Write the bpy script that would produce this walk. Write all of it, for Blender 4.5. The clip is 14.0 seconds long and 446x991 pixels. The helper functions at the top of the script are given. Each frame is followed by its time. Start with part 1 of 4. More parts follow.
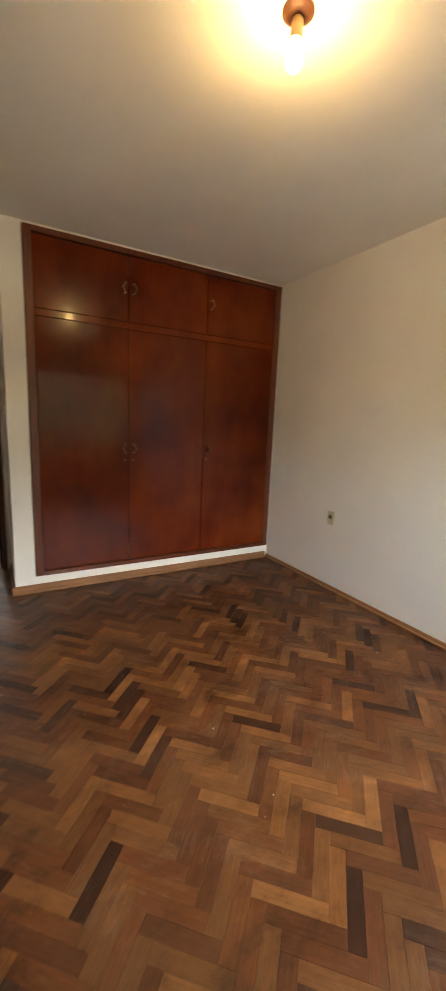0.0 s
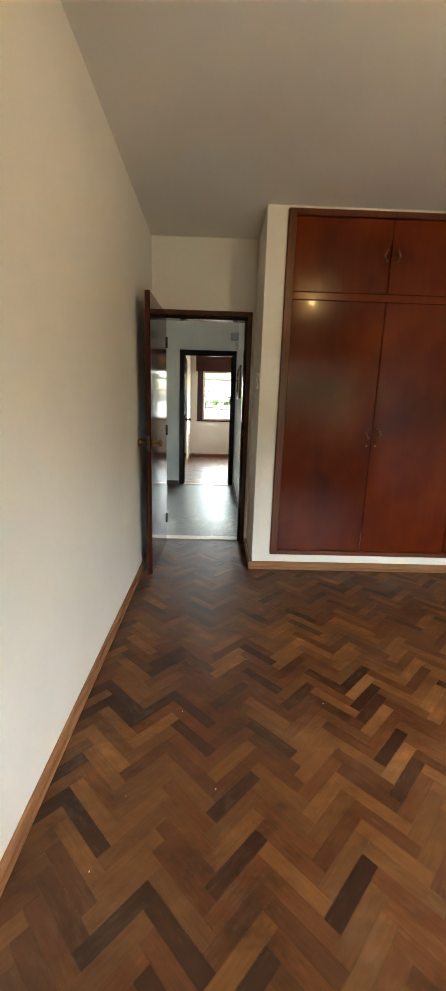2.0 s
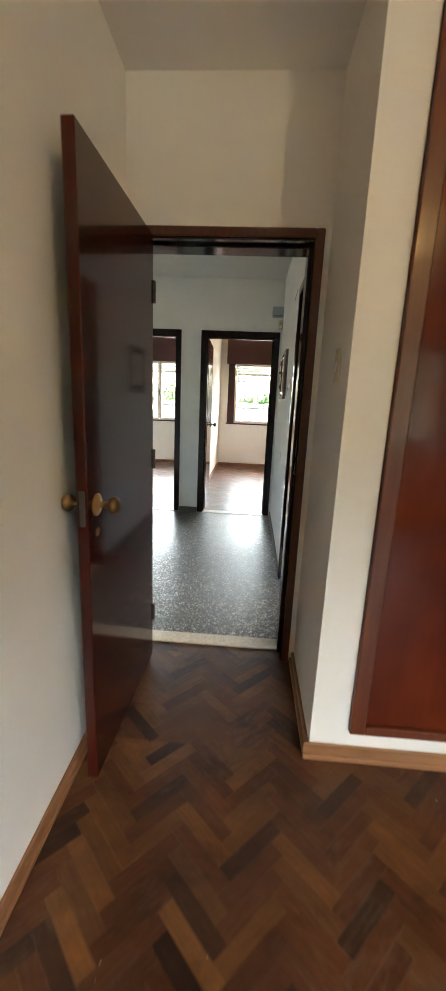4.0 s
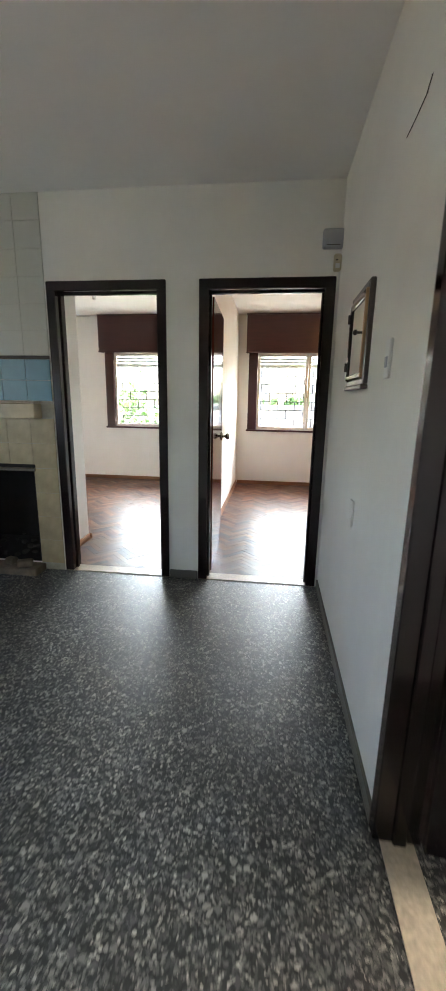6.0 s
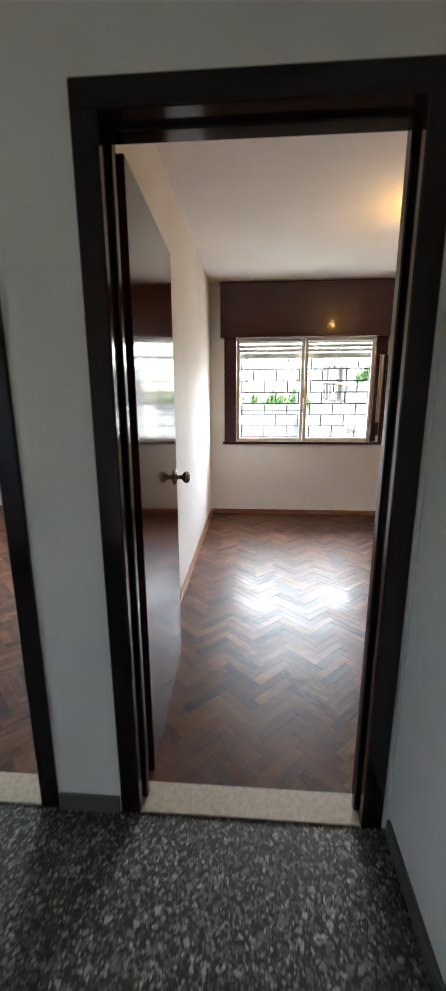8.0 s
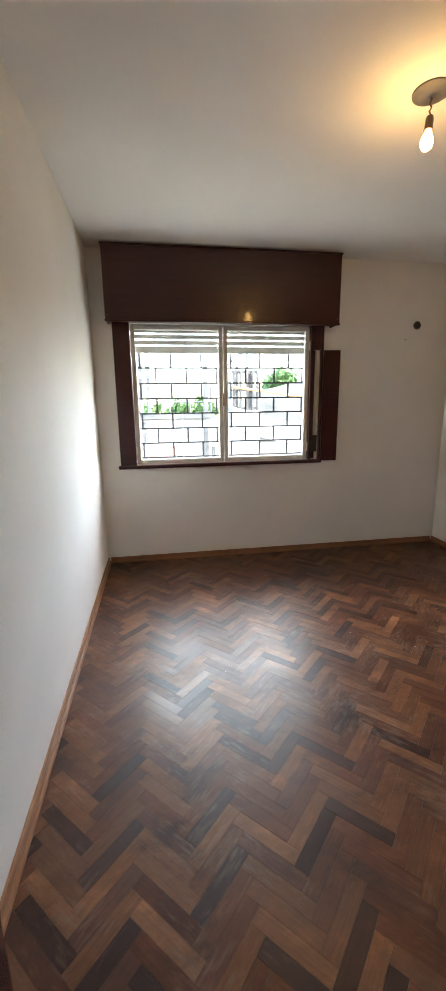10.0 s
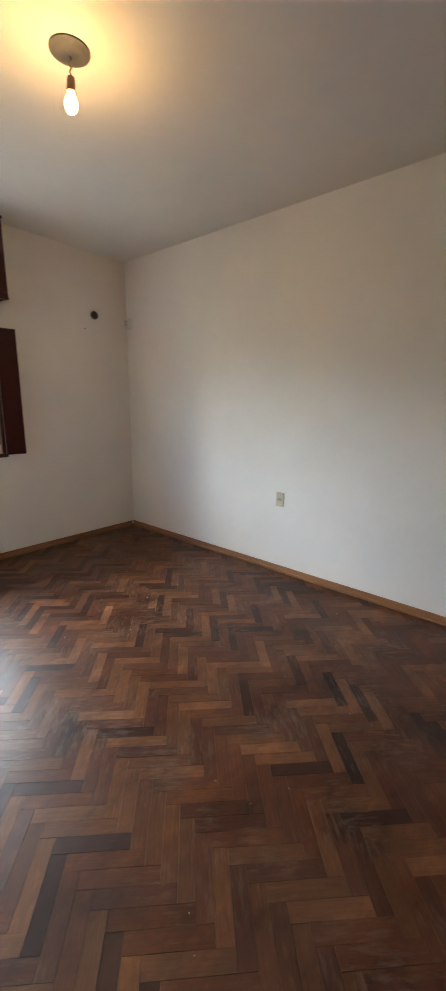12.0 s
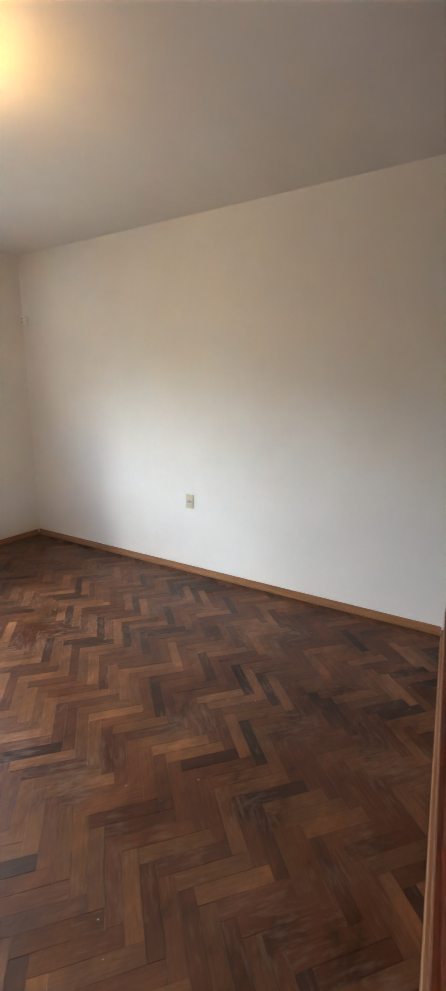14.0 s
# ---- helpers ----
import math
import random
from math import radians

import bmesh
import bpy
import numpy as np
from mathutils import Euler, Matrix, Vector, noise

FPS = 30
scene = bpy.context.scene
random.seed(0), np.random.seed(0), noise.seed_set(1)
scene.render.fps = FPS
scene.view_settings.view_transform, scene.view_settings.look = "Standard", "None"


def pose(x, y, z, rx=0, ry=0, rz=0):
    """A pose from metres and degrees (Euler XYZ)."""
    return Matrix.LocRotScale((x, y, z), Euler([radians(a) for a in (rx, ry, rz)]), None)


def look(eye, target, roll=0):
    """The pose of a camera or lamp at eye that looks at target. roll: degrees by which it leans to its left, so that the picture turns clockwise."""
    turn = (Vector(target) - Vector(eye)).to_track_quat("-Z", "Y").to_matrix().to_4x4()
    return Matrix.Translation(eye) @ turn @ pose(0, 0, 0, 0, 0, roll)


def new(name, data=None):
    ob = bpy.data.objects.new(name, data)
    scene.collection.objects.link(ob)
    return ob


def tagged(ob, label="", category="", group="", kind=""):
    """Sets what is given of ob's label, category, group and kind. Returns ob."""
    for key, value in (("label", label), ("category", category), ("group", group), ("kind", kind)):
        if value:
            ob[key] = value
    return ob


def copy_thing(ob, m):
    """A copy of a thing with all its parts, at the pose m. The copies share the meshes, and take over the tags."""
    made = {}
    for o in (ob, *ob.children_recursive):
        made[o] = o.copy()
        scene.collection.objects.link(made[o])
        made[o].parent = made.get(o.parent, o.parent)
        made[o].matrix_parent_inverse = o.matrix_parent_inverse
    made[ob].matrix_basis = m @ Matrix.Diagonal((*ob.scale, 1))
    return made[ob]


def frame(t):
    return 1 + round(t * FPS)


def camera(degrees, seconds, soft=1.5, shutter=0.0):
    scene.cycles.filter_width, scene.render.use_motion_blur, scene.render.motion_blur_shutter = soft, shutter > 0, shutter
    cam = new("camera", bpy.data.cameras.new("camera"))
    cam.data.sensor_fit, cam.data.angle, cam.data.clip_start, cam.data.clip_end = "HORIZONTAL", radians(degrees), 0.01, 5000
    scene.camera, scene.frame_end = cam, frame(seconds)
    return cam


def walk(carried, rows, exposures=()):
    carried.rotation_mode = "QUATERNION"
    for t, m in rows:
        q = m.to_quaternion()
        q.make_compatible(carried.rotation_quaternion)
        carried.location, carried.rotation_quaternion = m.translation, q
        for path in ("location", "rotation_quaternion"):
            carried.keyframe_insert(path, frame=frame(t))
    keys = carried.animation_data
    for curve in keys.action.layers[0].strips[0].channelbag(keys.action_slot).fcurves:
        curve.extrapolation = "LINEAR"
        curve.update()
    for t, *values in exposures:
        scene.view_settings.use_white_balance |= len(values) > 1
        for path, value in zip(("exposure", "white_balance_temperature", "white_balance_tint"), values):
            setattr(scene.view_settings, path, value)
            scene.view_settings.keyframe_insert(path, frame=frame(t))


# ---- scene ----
cam = camera(57.5, 14.0, soft=1.5, shutter=0.3)
PATH = [
    (0, (0.77, -6.631, 1.345), (1.759, -4.929, 0.99), 2.4),
    (0.5, (0.816, -6.747, 1.319), (1.377, -4.869, 0.92), 3.0),
    (1, (0.764, -6.747, 1.316), (1.047, -4.808, 0.918), 2.1),
    (1.5, (0.64, -6.651, 1.301), (0.753, -4.691, 0.915), 1.9),
    (2, (0.581, -6.462, 1.288), (0.623, -4.511, 0.849), 1.7),
    (2.5, (0.592, -6.099, 1.307), (0.513, -4.154, 0.85), 2.5),
    (2.7, (0.595, -5.963, 1.263), (0.495, -4.019, 0.804), 2.9),
    (4.8, (0.601, -3.949, 1.372), (0.437, -2.009, 0.916), 1.0),
    (5, (0.618, -3.786, 1.371), (0.389, -1.864, 0.867), 1.6),
    (5.5, (0.563, -3.306, 1.359), (0.434, -1.371, 0.869), 3.1),
    (6, (0.517, -2.812, 1.304), (0.287, -0.877, 0.856), 1.0),
    (6.5, (0.481, -2.364, 1.316), (0.333, -0.425, 0.851), 2.3),
    (7, (0.412, -1.906, 1.329), (0.309, 0.032, 0.847), 0.1),
    (7.2, (0.406, -1.731, 1.317), (0.258, 0.215, 0.882), -0.2),
    (9.3, (0.481, -0.132, 1.468), (0.481, 1.804, 0.966), 0.1),
    (9.5, (0.367, 0.0, 1.339), (0.53, 1.945, 0.9), 0.2),
    (10, (0.425, 0.186, 1.375), (0.73, 2.116, 0.949), -0.8),
    (10.5, (0.485, 0.283, 1.344), (1.07, 2.141, 0.893), -0.4),
    (11, (0.529, 0.315, 1.33), (1.589, 1.952, 0.886), -0.8),
    (11.5, (0.544, 0.316, 1.317), (1.842, 1.761, 0.839), 0.5),
    (12, (0.548, 0.295, 1.313), (2.032, 1.56, 0.867), 0.8),
    (12.5, (0.555, 0.249, 1.306), (2.224, 1.261, 0.871), 0.9),
    (13, (0.563, 0.217, 1.336), (2.322, 1.053, 0.882), 0.7),
    (13.5, (0.563, 0.195, 1.324), (2.37, 0.931, 0.885), 0.9),
    (14, (0.55, 0.21, 1.349), (2.259, 1.149, 0.908), 1.2),
]
walk(cam, [(t, look(eye, target, roll)) for t, eye, target, roll in PATH],
     exposures=[(0.0, 5.75, 7850, 10), (0.8, 5.82, 7700, 7), (2.7, 5.95, 7450, 5), (4.8, 6.35, 7250, 9), (5.05, 6.38, 7200, 9), (5.5, 6.17, 7100, 10), (6.0, 6.15, 7050, 11), (6.5, 5.95, 7050, 12), (7.2, 5.6, 6950, 13),
                (9.3, 5.6, 6650, 9), (9.6, 5.5, 6650, 9), (10.0, 5.25, 6650, 8), (10.6, 4.82, 6650, 7), (11.2, 4.98, 6650, 8), (12.0, 5.35, 6600, 8), (13.0, 5.72, 6550, 7), (14.0, 5.88, 6600, 8)])

# ---- world and sun: bright overcast day ----
world = bpy.data.worlds.new("overcast_sky")
scene.world = world
world.use_nodes = True
wt = world.node_tree
sky = wt.nodes.new("ShaderNodeTexSky")
sky.sky_type = "NISHITA"
sky.sun_disc = False
sky.sun_elevation, sky.sun_rotation = radians(52), radians(90)
sky.dust_density, sky.air_density = 4.0, 1.0
wt.links.new(sky.outputs[0], wt.nodes["Background"].inputs[0])
wt.nodes["Background"].inputs[1].default_value = 0.108
sun = new("sun", bpy.data.lights.new("sun", "SUN"))
sun.data.energy, sun.data.angle, sun.data.color = 0.5, radians(20), (1.0, 0.96, 0.9)
sun.matrix_world = look((30, 0, 40), (0, 0, 0))


def sky_lamp(name, size_x, size_y, watts, eye, target):
    """Area lamp added outside, standing in for overcast sky light through windows."""
    lamp = new(name, bpy.data.lights.new(name, "AREA"))
    lamp.data.shape, lamp.data.size, lamp.data.size_y, lamp.data.energy = "RECTANGLE", size_x, size_y, watts
    lamp.data.color = (0.91, 0.965, 1.0)
    lamp.matrix_world = look(eye, target)


sky_lamp("added_sky_lamp_street", 6.5, 2.6, 48, (-0.2, 6.8, 3.45), (-0.2, 0.0, 1.2))
sky_lamp("added_sky_lamp_back", 6.0, 3.0, 56, (3.3, -11.9, 4.3), (1.6, -4.5, 1.0))


# ---- materials ----
def base_material(name):
    m = bpy.data.materials.new(name)
    m.use_nodes = True
    return m, m.node_tree.nodes, m.node_tree.links, m.node_tree.nodes["Principled BSDF"]


def ramp(nodes, links, source, stops):
    r = nodes.new("ShaderNodeValToRGB")
    e = r.color_ramp.elements
    while len(e) < len(stops):
        e.new(0.5)
    for el, (p, c) in zip(e, stops):
        el.position, el.color = p, (*c, 1)
    links.new(source, r.inputs[0])
    return r


def noise_of(nodes, links, coords, scale, stretch=(1, 1, 1), detail=4.0, rough=0.55):
    mp = nodes.new("ShaderNodeMapping")
    mp.inputs["Scale"].default_value = stretch
    links.new(coords, mp.inputs["Vector"])
    n = nodes.new("ShaderNodeTexNoise")
    n.inputs["Scale"].default_value, n.inputs["Detail"].default_value, n.inputs["Roughness"].default_value = scale, detail, rough
    links.new(mp.outputs[0], n.inputs["Vector"])
    return n


def bump(nodes, links, height, strength, distance, bsdf, normal=None):
    b = nodes.new("ShaderNodeBump")
    b.inputs["Strength"].default_value, b.inputs["Distance"].default_value = strength, distance
    links.new(height, b.inputs["Height"])
    if normal:
        links.new(normal, b.inputs["Normal"])
    links.new(b.outputs[0], bsdf.inputs["Normal"])
    return b


def scaled(c, k):
    return tuple(min(1.0, v * k) for v in c)


def paint(name, color, rough=0.7, spread=0.06, grain=55.0, relief=0.12):
    """Painted plaster: faint stains, roller grain."""
    m, nd, lk, b = base_material(name)
    co = nd.new("ShaderNodeTexCoord").outputs["Object"]
    big = noise_of(nd, lk, co, 1.3, detail=5)
    r = ramp(nd, lk, big.outputs[0], [(0.3, scaled(color, 1 - spread)), (0.7, scaled(color, 1 + spread * 0.4))])
    lk.new(r.outputs[0], b.inputs["Base Color"])
    b.inputs["Roughness"].default_value = rough
    fine = noise_of(nd, lk, co, grain, detail=3)
    wave = noise_of(nd, lk, co, 3.5, detail=2)
    first = bump(nd, lk, wave.outputs[0], 0.15, 0.02, b)
    bump(nd, lk, fine.outputs[0], relief, 0.004, b, first.outputs[0])
    return m


def varnished(name, dark, mid, light, rough=0.28, coat=0.35, along="z", spec=0.5, figure=0.5, piece=0.0, soft=4.0):
    """Varnished veneer: long grain, cloudy figure, worn gloss."""
    m, nd, lk, b = base_material(name)
    co = nd.new("ShaderNodeTexCoord").outputs["Object"]
    st = {"z": (14, 14, 1.0), "x": (1.0, 14, 14), "y": (14, 1.0, 14)}[along]
    grain = noise_of(nd, lk, co, 3.0, st, detail=8, rough=0.65)
    cloud = noise_of(nd, lk, co, 1.6, (1, 1, 0.8), detail=soft)
    mix = nd.new("ShaderNodeMath")
    mix.operation = "MULTIPLY_ADD"
    mix.inputs[1].default_value = 1.0 - figure
    lk.new(grain.outputs[0], mix.inputs[0])
    half = nd.new("ShaderNodeMath")
    half.operation = "MULTIPLY"
    half.inputs[1].default_value = figure
    lk.new(cloud.outputs[0], half.inputs[0])
    lk.new(half.outputs[0], mix.inputs[2])
    r = ramp(nd, lk, mix.outputs[0], [(0.34, dark), (0.5, mid), (0.68, light)])
    if piece:
        # each veneered panel has a tone of its own
        own = nd.new("ShaderNodeObjectInfo").outputs["Random"]
        pr = ramp(nd, lk, own, [(0.0, (1 - piece, 1 - 0.7 * piece, 1.0)), (1.0, (1 + piece, 1 + piece, 1.0))])
        mu = nd.new("ShaderNodeMix")
        mu.data_type, mu.blend_type = "RGBA", "MULTIPLY"
        mu.inputs["Factor"].default_value = 1.0
        lk.new(r.outputs[0], mu.inputs["A"])
        lk.new(pr.outputs[0], mu.inputs["B"])
        lk.new(mu.outputs["Result"], b.inputs["Base Color"])
    else:
        lk.new(r.outputs[0], b.inputs["Base Color"])
    rr = nd.new("ShaderNodeMapRange")
    rr.inputs["To Min"].default_value, rr.inputs["To Max"].default_value = rough * 0.75, rough * 1.5
    wear = noise_of(nd, lk, co, 5.0, detail=6)
    lk.new(wear.outputs[0], rr.inputs["Value"])
    lk.new(rr.outputs[0], b.inputs["Roughness"])
    b.inputs["Coat Weight"].default_value, b.inputs["Coat Roughness"].default_value = coat, 0.35 * rough
    b.inputs["Specular IOR Level"].default_value = spec
    wavy = noise_of(nd, lk, co, 6.0, detail=2)
    first = bump(nd, lk, wavy.outputs[0], 0.045, 0.01, b)
    bump(nd, lk, grain.outputs[0], 0.012, 0.002, b, first.outputs[0])
    return m


def plain(name, color, rough=0.5, metal=0.0, spread=0.12, scale=30.0, relief=0.1):
    m, nd, lk, b = base_material(name)
    co = nd.new("ShaderNodeTexCoord").outputs["Object"]
    n = noise_of(nd, lk, co, scale, detail=5)
    r = ramp(nd, lk, n.outputs[0], [(0.3, scaled(color, 1 - spread)), (0.7, scaled(color, 1 + spread))])
    lk.new(r.outputs[0], b.inputs["Base Color"])
    b.inputs["Roughness"].default_value, b.inputs["Metallic"].default_value = rough, metal
    bump(nd, lk, n.outputs[0], relief, 0.002, b)
    return m


def parquet_material(name, stain=(1.0, 1.0, 1.0), gloss=(0.20, 0.48), dusty=0.60, dust_tone=(0.125, 0.066, 0.038), scuffs=0.35):
    """Each block its own tone; grain along the block; worn varnish."""
    m, nd, lk, b = base_material(name)
    uv = nd.new("ShaderNodeUVMap").outputs[0]
    ob = nd.new("ShaderNodeObjectInfo").outputs["Random"]
    isl = nd.new("ShaderNodeNewGeometry").outputs["Random Per Island"]
    add = nd.new("ShaderNodeMath")
    lk.new(ob, add.inputs[0])
    lk.new(isl, add.inputs[1])
    fr = nd.new("ShaderNodeMath")
    fr.operation = "FRACT"
    lk.new(add.outputs[0], fr.inputs[0])
    shift = nd.new("ShaderNodeCombineXYZ")
    k = nd.new("ShaderNodeMath")
    k.operation = "MULTIPLY"
    k.inputs[1].default_value = 37.0
    lk.new(fr.outputs[0], k.inputs[0])
    lk.new(k.outputs[0], shift.inputs[0])
    lk.new(k.outputs[0], shift.inputs[1])
    vadd = nd.new("ShaderNodeVectorMath")
    lk.new(uv, vadd.inputs[0])
    lk.new(shift.outputs[0], vadd.inputs[1])
    grain = noise_of(nd, lk, vadd.outputs[0], 9.0, (1.0, 14.0, 1.0), detail=7, rough=0.65)
    tone = ramp(nd, lk, fr.outputs[0], [(0.0, (0.028, 0.011, 0.007)), (0.12, (0.044, 0.017, 0.009)), (0.15, (0.072, 0.026, 0.011)), (0.38, (0.092, 0.034, 0.014)),
                                        (0.40, (0.104, 0.037, 0.014)), (0.58, (0.116, 0.044, 0.016)), (0.60, (0.108, 0.048, 0.019)), (0.76, (0.130, 0.058, 0.022)),
                                        (0.79, (0.150, 0.064, 0.023)), (0.93, (0.172, 0.077, 0.028)), (1.0, (0.205, 0.098, 0.037))])
    gr = ramp(nd, lk, grain.outputs[0], [(0.28, (0.72, 0.69, 0.66)), (0.5, (0.97, 0.97, 0.97)), (0.72, (1.24, 1.23, 1.21))])
    mul = nd.new("ShaderNodeMix")
    mul.data_type, mul.blend_type = "RGBA", "MULTIPLY"
    mul.inputs["Factor"].default_value = 1.0
    lk.new(tone.outputs[0], mul.inputs["A"])
    lk.new(gr.outputs[0], mul.inputs["B"])
    # dull, dusty worn patches across blocks
    pos = nd.new("ShaderNodeNewGeometry").outputs["Position"]
    patch = noise_of(nd, lk, pos, 1.7, (1.0, 1.4, 1.0), detail=7, rough=0.62)
    pm = nd.new("ShaderNodeMapRange")
    pm.inputs["From Min"].default_value, pm.inputs["From Max"].default_value = 0.42, 0.72
    pm.inputs["To Min"].default_value, pm.inputs["To Max"].default_value = 0.0, dusty
    lk.new(patch.outputs[0], pm.inputs["Value"])
    blot = noise_of(nd, lk, pos, 3.4, (1, 1.5, 1), detail=8, rough=0.7)
    blr = ramp(nd, lk, blot.outputs[0], [(0.33, (0.34, 0.30, 0.28)), (0.45, (0.82, 0.79, 0.77)), (0.55, (1.0, 1.0, 1.0)), (0.68, (1.6, 1.56, 1.5))])
    mul2 = nd.new("ShaderNodeMix")
    mul2.data_type, mul2.blend_type = "RGBA", "MULTIPLY"
    mul2.inputs["Factor"].default_value = 1.0
    lk.new(mul.outputs["Result"], mul2.inputs["A"])
    lk.new(blr.outputs[0], mul2.inputs["B"])
    tint = nd.new("ShaderNodeMix")
    tint.data_type, tint.blend_type = "RGBA", "MULTIPLY"
    tint.inputs["Factor"].default_value = 1.0
    tint.inputs["B"].default_value = (*stain, 1)
    lk.new(mul2.outputs["Result"], tint.inputs["A"])
    mul2 = tint
    dust = nd.new("ShaderNodeMix")
    dust.data_type = "RGBA"
    lk.new(pm.outputs[0], dust.inputs["Factor"])
    lk.new(mul2.outputs["Result"], dust.inputs["A"])
    dust.inputs["B"].default_value = (*dust_tone, 1)
    # pale scuffs and scratches in the old varnish
    scuff = noise_of(nd, lk, vadd.outputs[0], 14.0, (1.0, 4.0, 1.0), detail=4, rough=0.65)
    where = noise_of(nd, lk, pos, 2.6, detail=4, rough=0.6)
    both = nd.new("ShaderNodeMath")
    both.operation = "MULTIPLY"
    lk.new(scuff.outputs[0], both.inputs[0])
    lk.new(where.outputs[0], both.inputs[1])
    sm = nd.new("ShaderNodeMapRange")
    sm.inputs["From Min"].default_value, sm.inputs["From Max"].default_value = 0.27, 0.42
    sm.inputs["To Min"].default_value, sm.inputs["To Max"].default_value = 0.0, scuffs
    lk.new(both.outputs[0], sm.inputs["Value"])
    worn = nd.new("ShaderNodeMix")
    worn.data_type = "RGBA"
    worn.inputs["B"].default_value = (0.23, 0.165, 0.125, 1)
    lk.new(sm.outputs[0], worn.inputs["Factor"])
    lk.new(dust.outputs["Result"], worn.inputs["A"])
    lk.new(worn.outputs["Result"], b.inputs["Base Color"])
    rr = nd.new("ShaderNodeMapRange")
    rr.inputs["From Min"].default_value, rr.inputs["From Max"].default_value = 0.2, 0.8
    rr.inputs["To Min"].default_value, rr.inputs["To Max"].default_value = gloss
    rough = noise_of(nd, lk, pos, 4.0, detail=3, rough=0.5)
    lk.new(rough.outputs[0], rr.inputs["Value"])
    # some blocks kept more of their varnish than others
    own = nd.new("ShaderNodeMath")
    own.operation = "MULTIPLY_ADD"
    own.inputs[1].default_value = 0.10
    turn = nd.new("ShaderNodeMath")
    turn.operation = "PINGPONG"
    turn.inputs[1].default_value = 1.0
    lk.new(k.outputs[0], turn.inputs[0])
    lk.new(turn.outputs[0], own.inputs[0])
    lk.new(rr.outputs[0], own.inputs[2])
    lk.new(own.outputs[0], b.inputs["Roughness"])
    b.inputs["Specular IOR Level"].default_value = 0.3
    bump(nd, lk, grain.outputs[0], 0.12, 0.001, b)
    return m


def terrazzo_material(name):
    """Dark cement with pale and grey stone chips, polished."""
    m, nd, lk, b = base_material(name)
    co = nd.new("ShaderNodeTexCoord").outputs["Object"]
    warp = noise_of(nd, lk, co, 60.0, detail=2)
    wm = nd.new("ShaderNodeVectorMath")
    wm.operation = "MULTIPLY_ADD"
    wm.inputs[1].default_value = (0.012, 0.012, 0.0)
    lk.new(warp.outputs["Color"], wm.inputs[0])
    lk.new(co, wm.inputs[2])
    v = nd.new("ShaderNodeTexVoronoi")
    v.inputs["Scale"].default_value = 125.0
    lk.new(wm.outputs[0], v.inputs["Vector"])
    v2 = nd.new("ShaderNodeTexVoronoi")
    v2.feature = "DISTANCE_TO_EDGE"
    v2.inputs["Scale"].default_value = 125.0
    lk.new(wm.outputs[0], v2.inputs["Vector"])
    sep = nd.new("ShaderNodeSeparateColor")
    lk.new(v.outputs["Color"], sep.inputs[0])
    chip = ramp(nd, lk, sep.outputs[0], [(0.0, (0.015, 0.017, 0.016)), (0.38, (0.036, 0.040, 0.038)), (0.60, (0.098, 0.104, 0.095)),
                                         (0.80, (0.19, 0.19, 0.173)), (0.93, (0.34, 0.33, 0.295)), (1.0, (0.54, 0.52, 0.45))])
    edge = nd.new("ShaderNodeMath")
    edge.operation = "GREATER_THAN"
    edge.inputs[1].default_value = 0.045
    lk.new(v2.outputs["Distance"], edge.inputs[0])
    mix = nd.new("ShaderNodeMix")
    mix.data_type = "RGBA"
    mix.inputs["A"].default_value = (0.022, 0.022, 0.024, 1)
    lk.new(edge.outputs[0], mix.inputs["Factor"])
    lk.new(chip.outputs[0], mix.inputs["B"])
    # larger chips strewn among the small ones
    va, vb = nd.new("ShaderNodeTexVoronoi"), nd.new("ShaderNodeTexVoronoi")
    vb.feature = "DISTANCE_TO_EDGE"
    for q in (va, vb):
        q.inputs["Scale"].default_value = 62.0
        lk.new(wm.outputs[0], q.inputs["Vector"])
    sb = nd.new("ShaderNodeSeparateColor")
    lk.new(va.outputs["Color"], sb.inputs[0])
    pick, inside, both = nd.new("ShaderNodeMath"), nd.new("ShaderNodeMath"), nd.new("ShaderNodeMath")
    pick.operation, inside.operation, both.operation = "GREATER_THAN", "GREATER_THAN", "MULTIPLY"
    pick.inputs[1].default_value, inside.inputs[1].default_value = 0.78, 0.10
    lk.new(sb.outputs[0], pick.inputs[0])
    lk.new(vb.outputs["Distance"], inside.inputs[0])
    lk.new(pick.outputs[0], both.inputs[0])
    lk.new(inside.outputs[0], both.inputs[1])
    large = ramp(nd, lk, sb.outputs[1], [(0.0, (0.03, 0.03, 0.033)), (0.35, (0.16, 0.155, 0.15)), (0.7, (0.24, 0.235, 0.215)), (1.0, (0.46, 0.44, 0.39))])
    strewn = nd.new("ShaderNodeMix")
    strewn.data_type = "RGBA"
    lk.new(both.outputs[0], strewn.inputs["Factor"])
    lk.new(mix.outputs["Result"], strewn.inputs["A"])
    lk.new(large.outputs[0], strewn.inputs["B"])
    mix = strewn
    big = noise_of(nd, lk, co, 2.0, detail=5)
    dk = ramp(nd, lk, big.outputs[0], [(0.3, (0.72, 0.72, 0.70)), (0.7, (1.10, 1.10, 1.08))])
    mul = nd.new("ShaderNodeMix")
    mul.data_type, mul.blend_type = "RGBA", "MULTIPLY"
    mul.inputs["Factor"].default_value = 1.0
    lk.new(mix.outputs["Result"], mul.inputs["A"])
    lk.new(dk.outputs[0], mul.inputs["B"])
    lk.new(mul.outputs["Result"], b.inputs["Base Color"])
    rr = nd.new("ShaderNodeMapRange")
    rr.inputs["To Min"].default_value, rr.inputs["To Max"].default_value = 0.30, 0.52
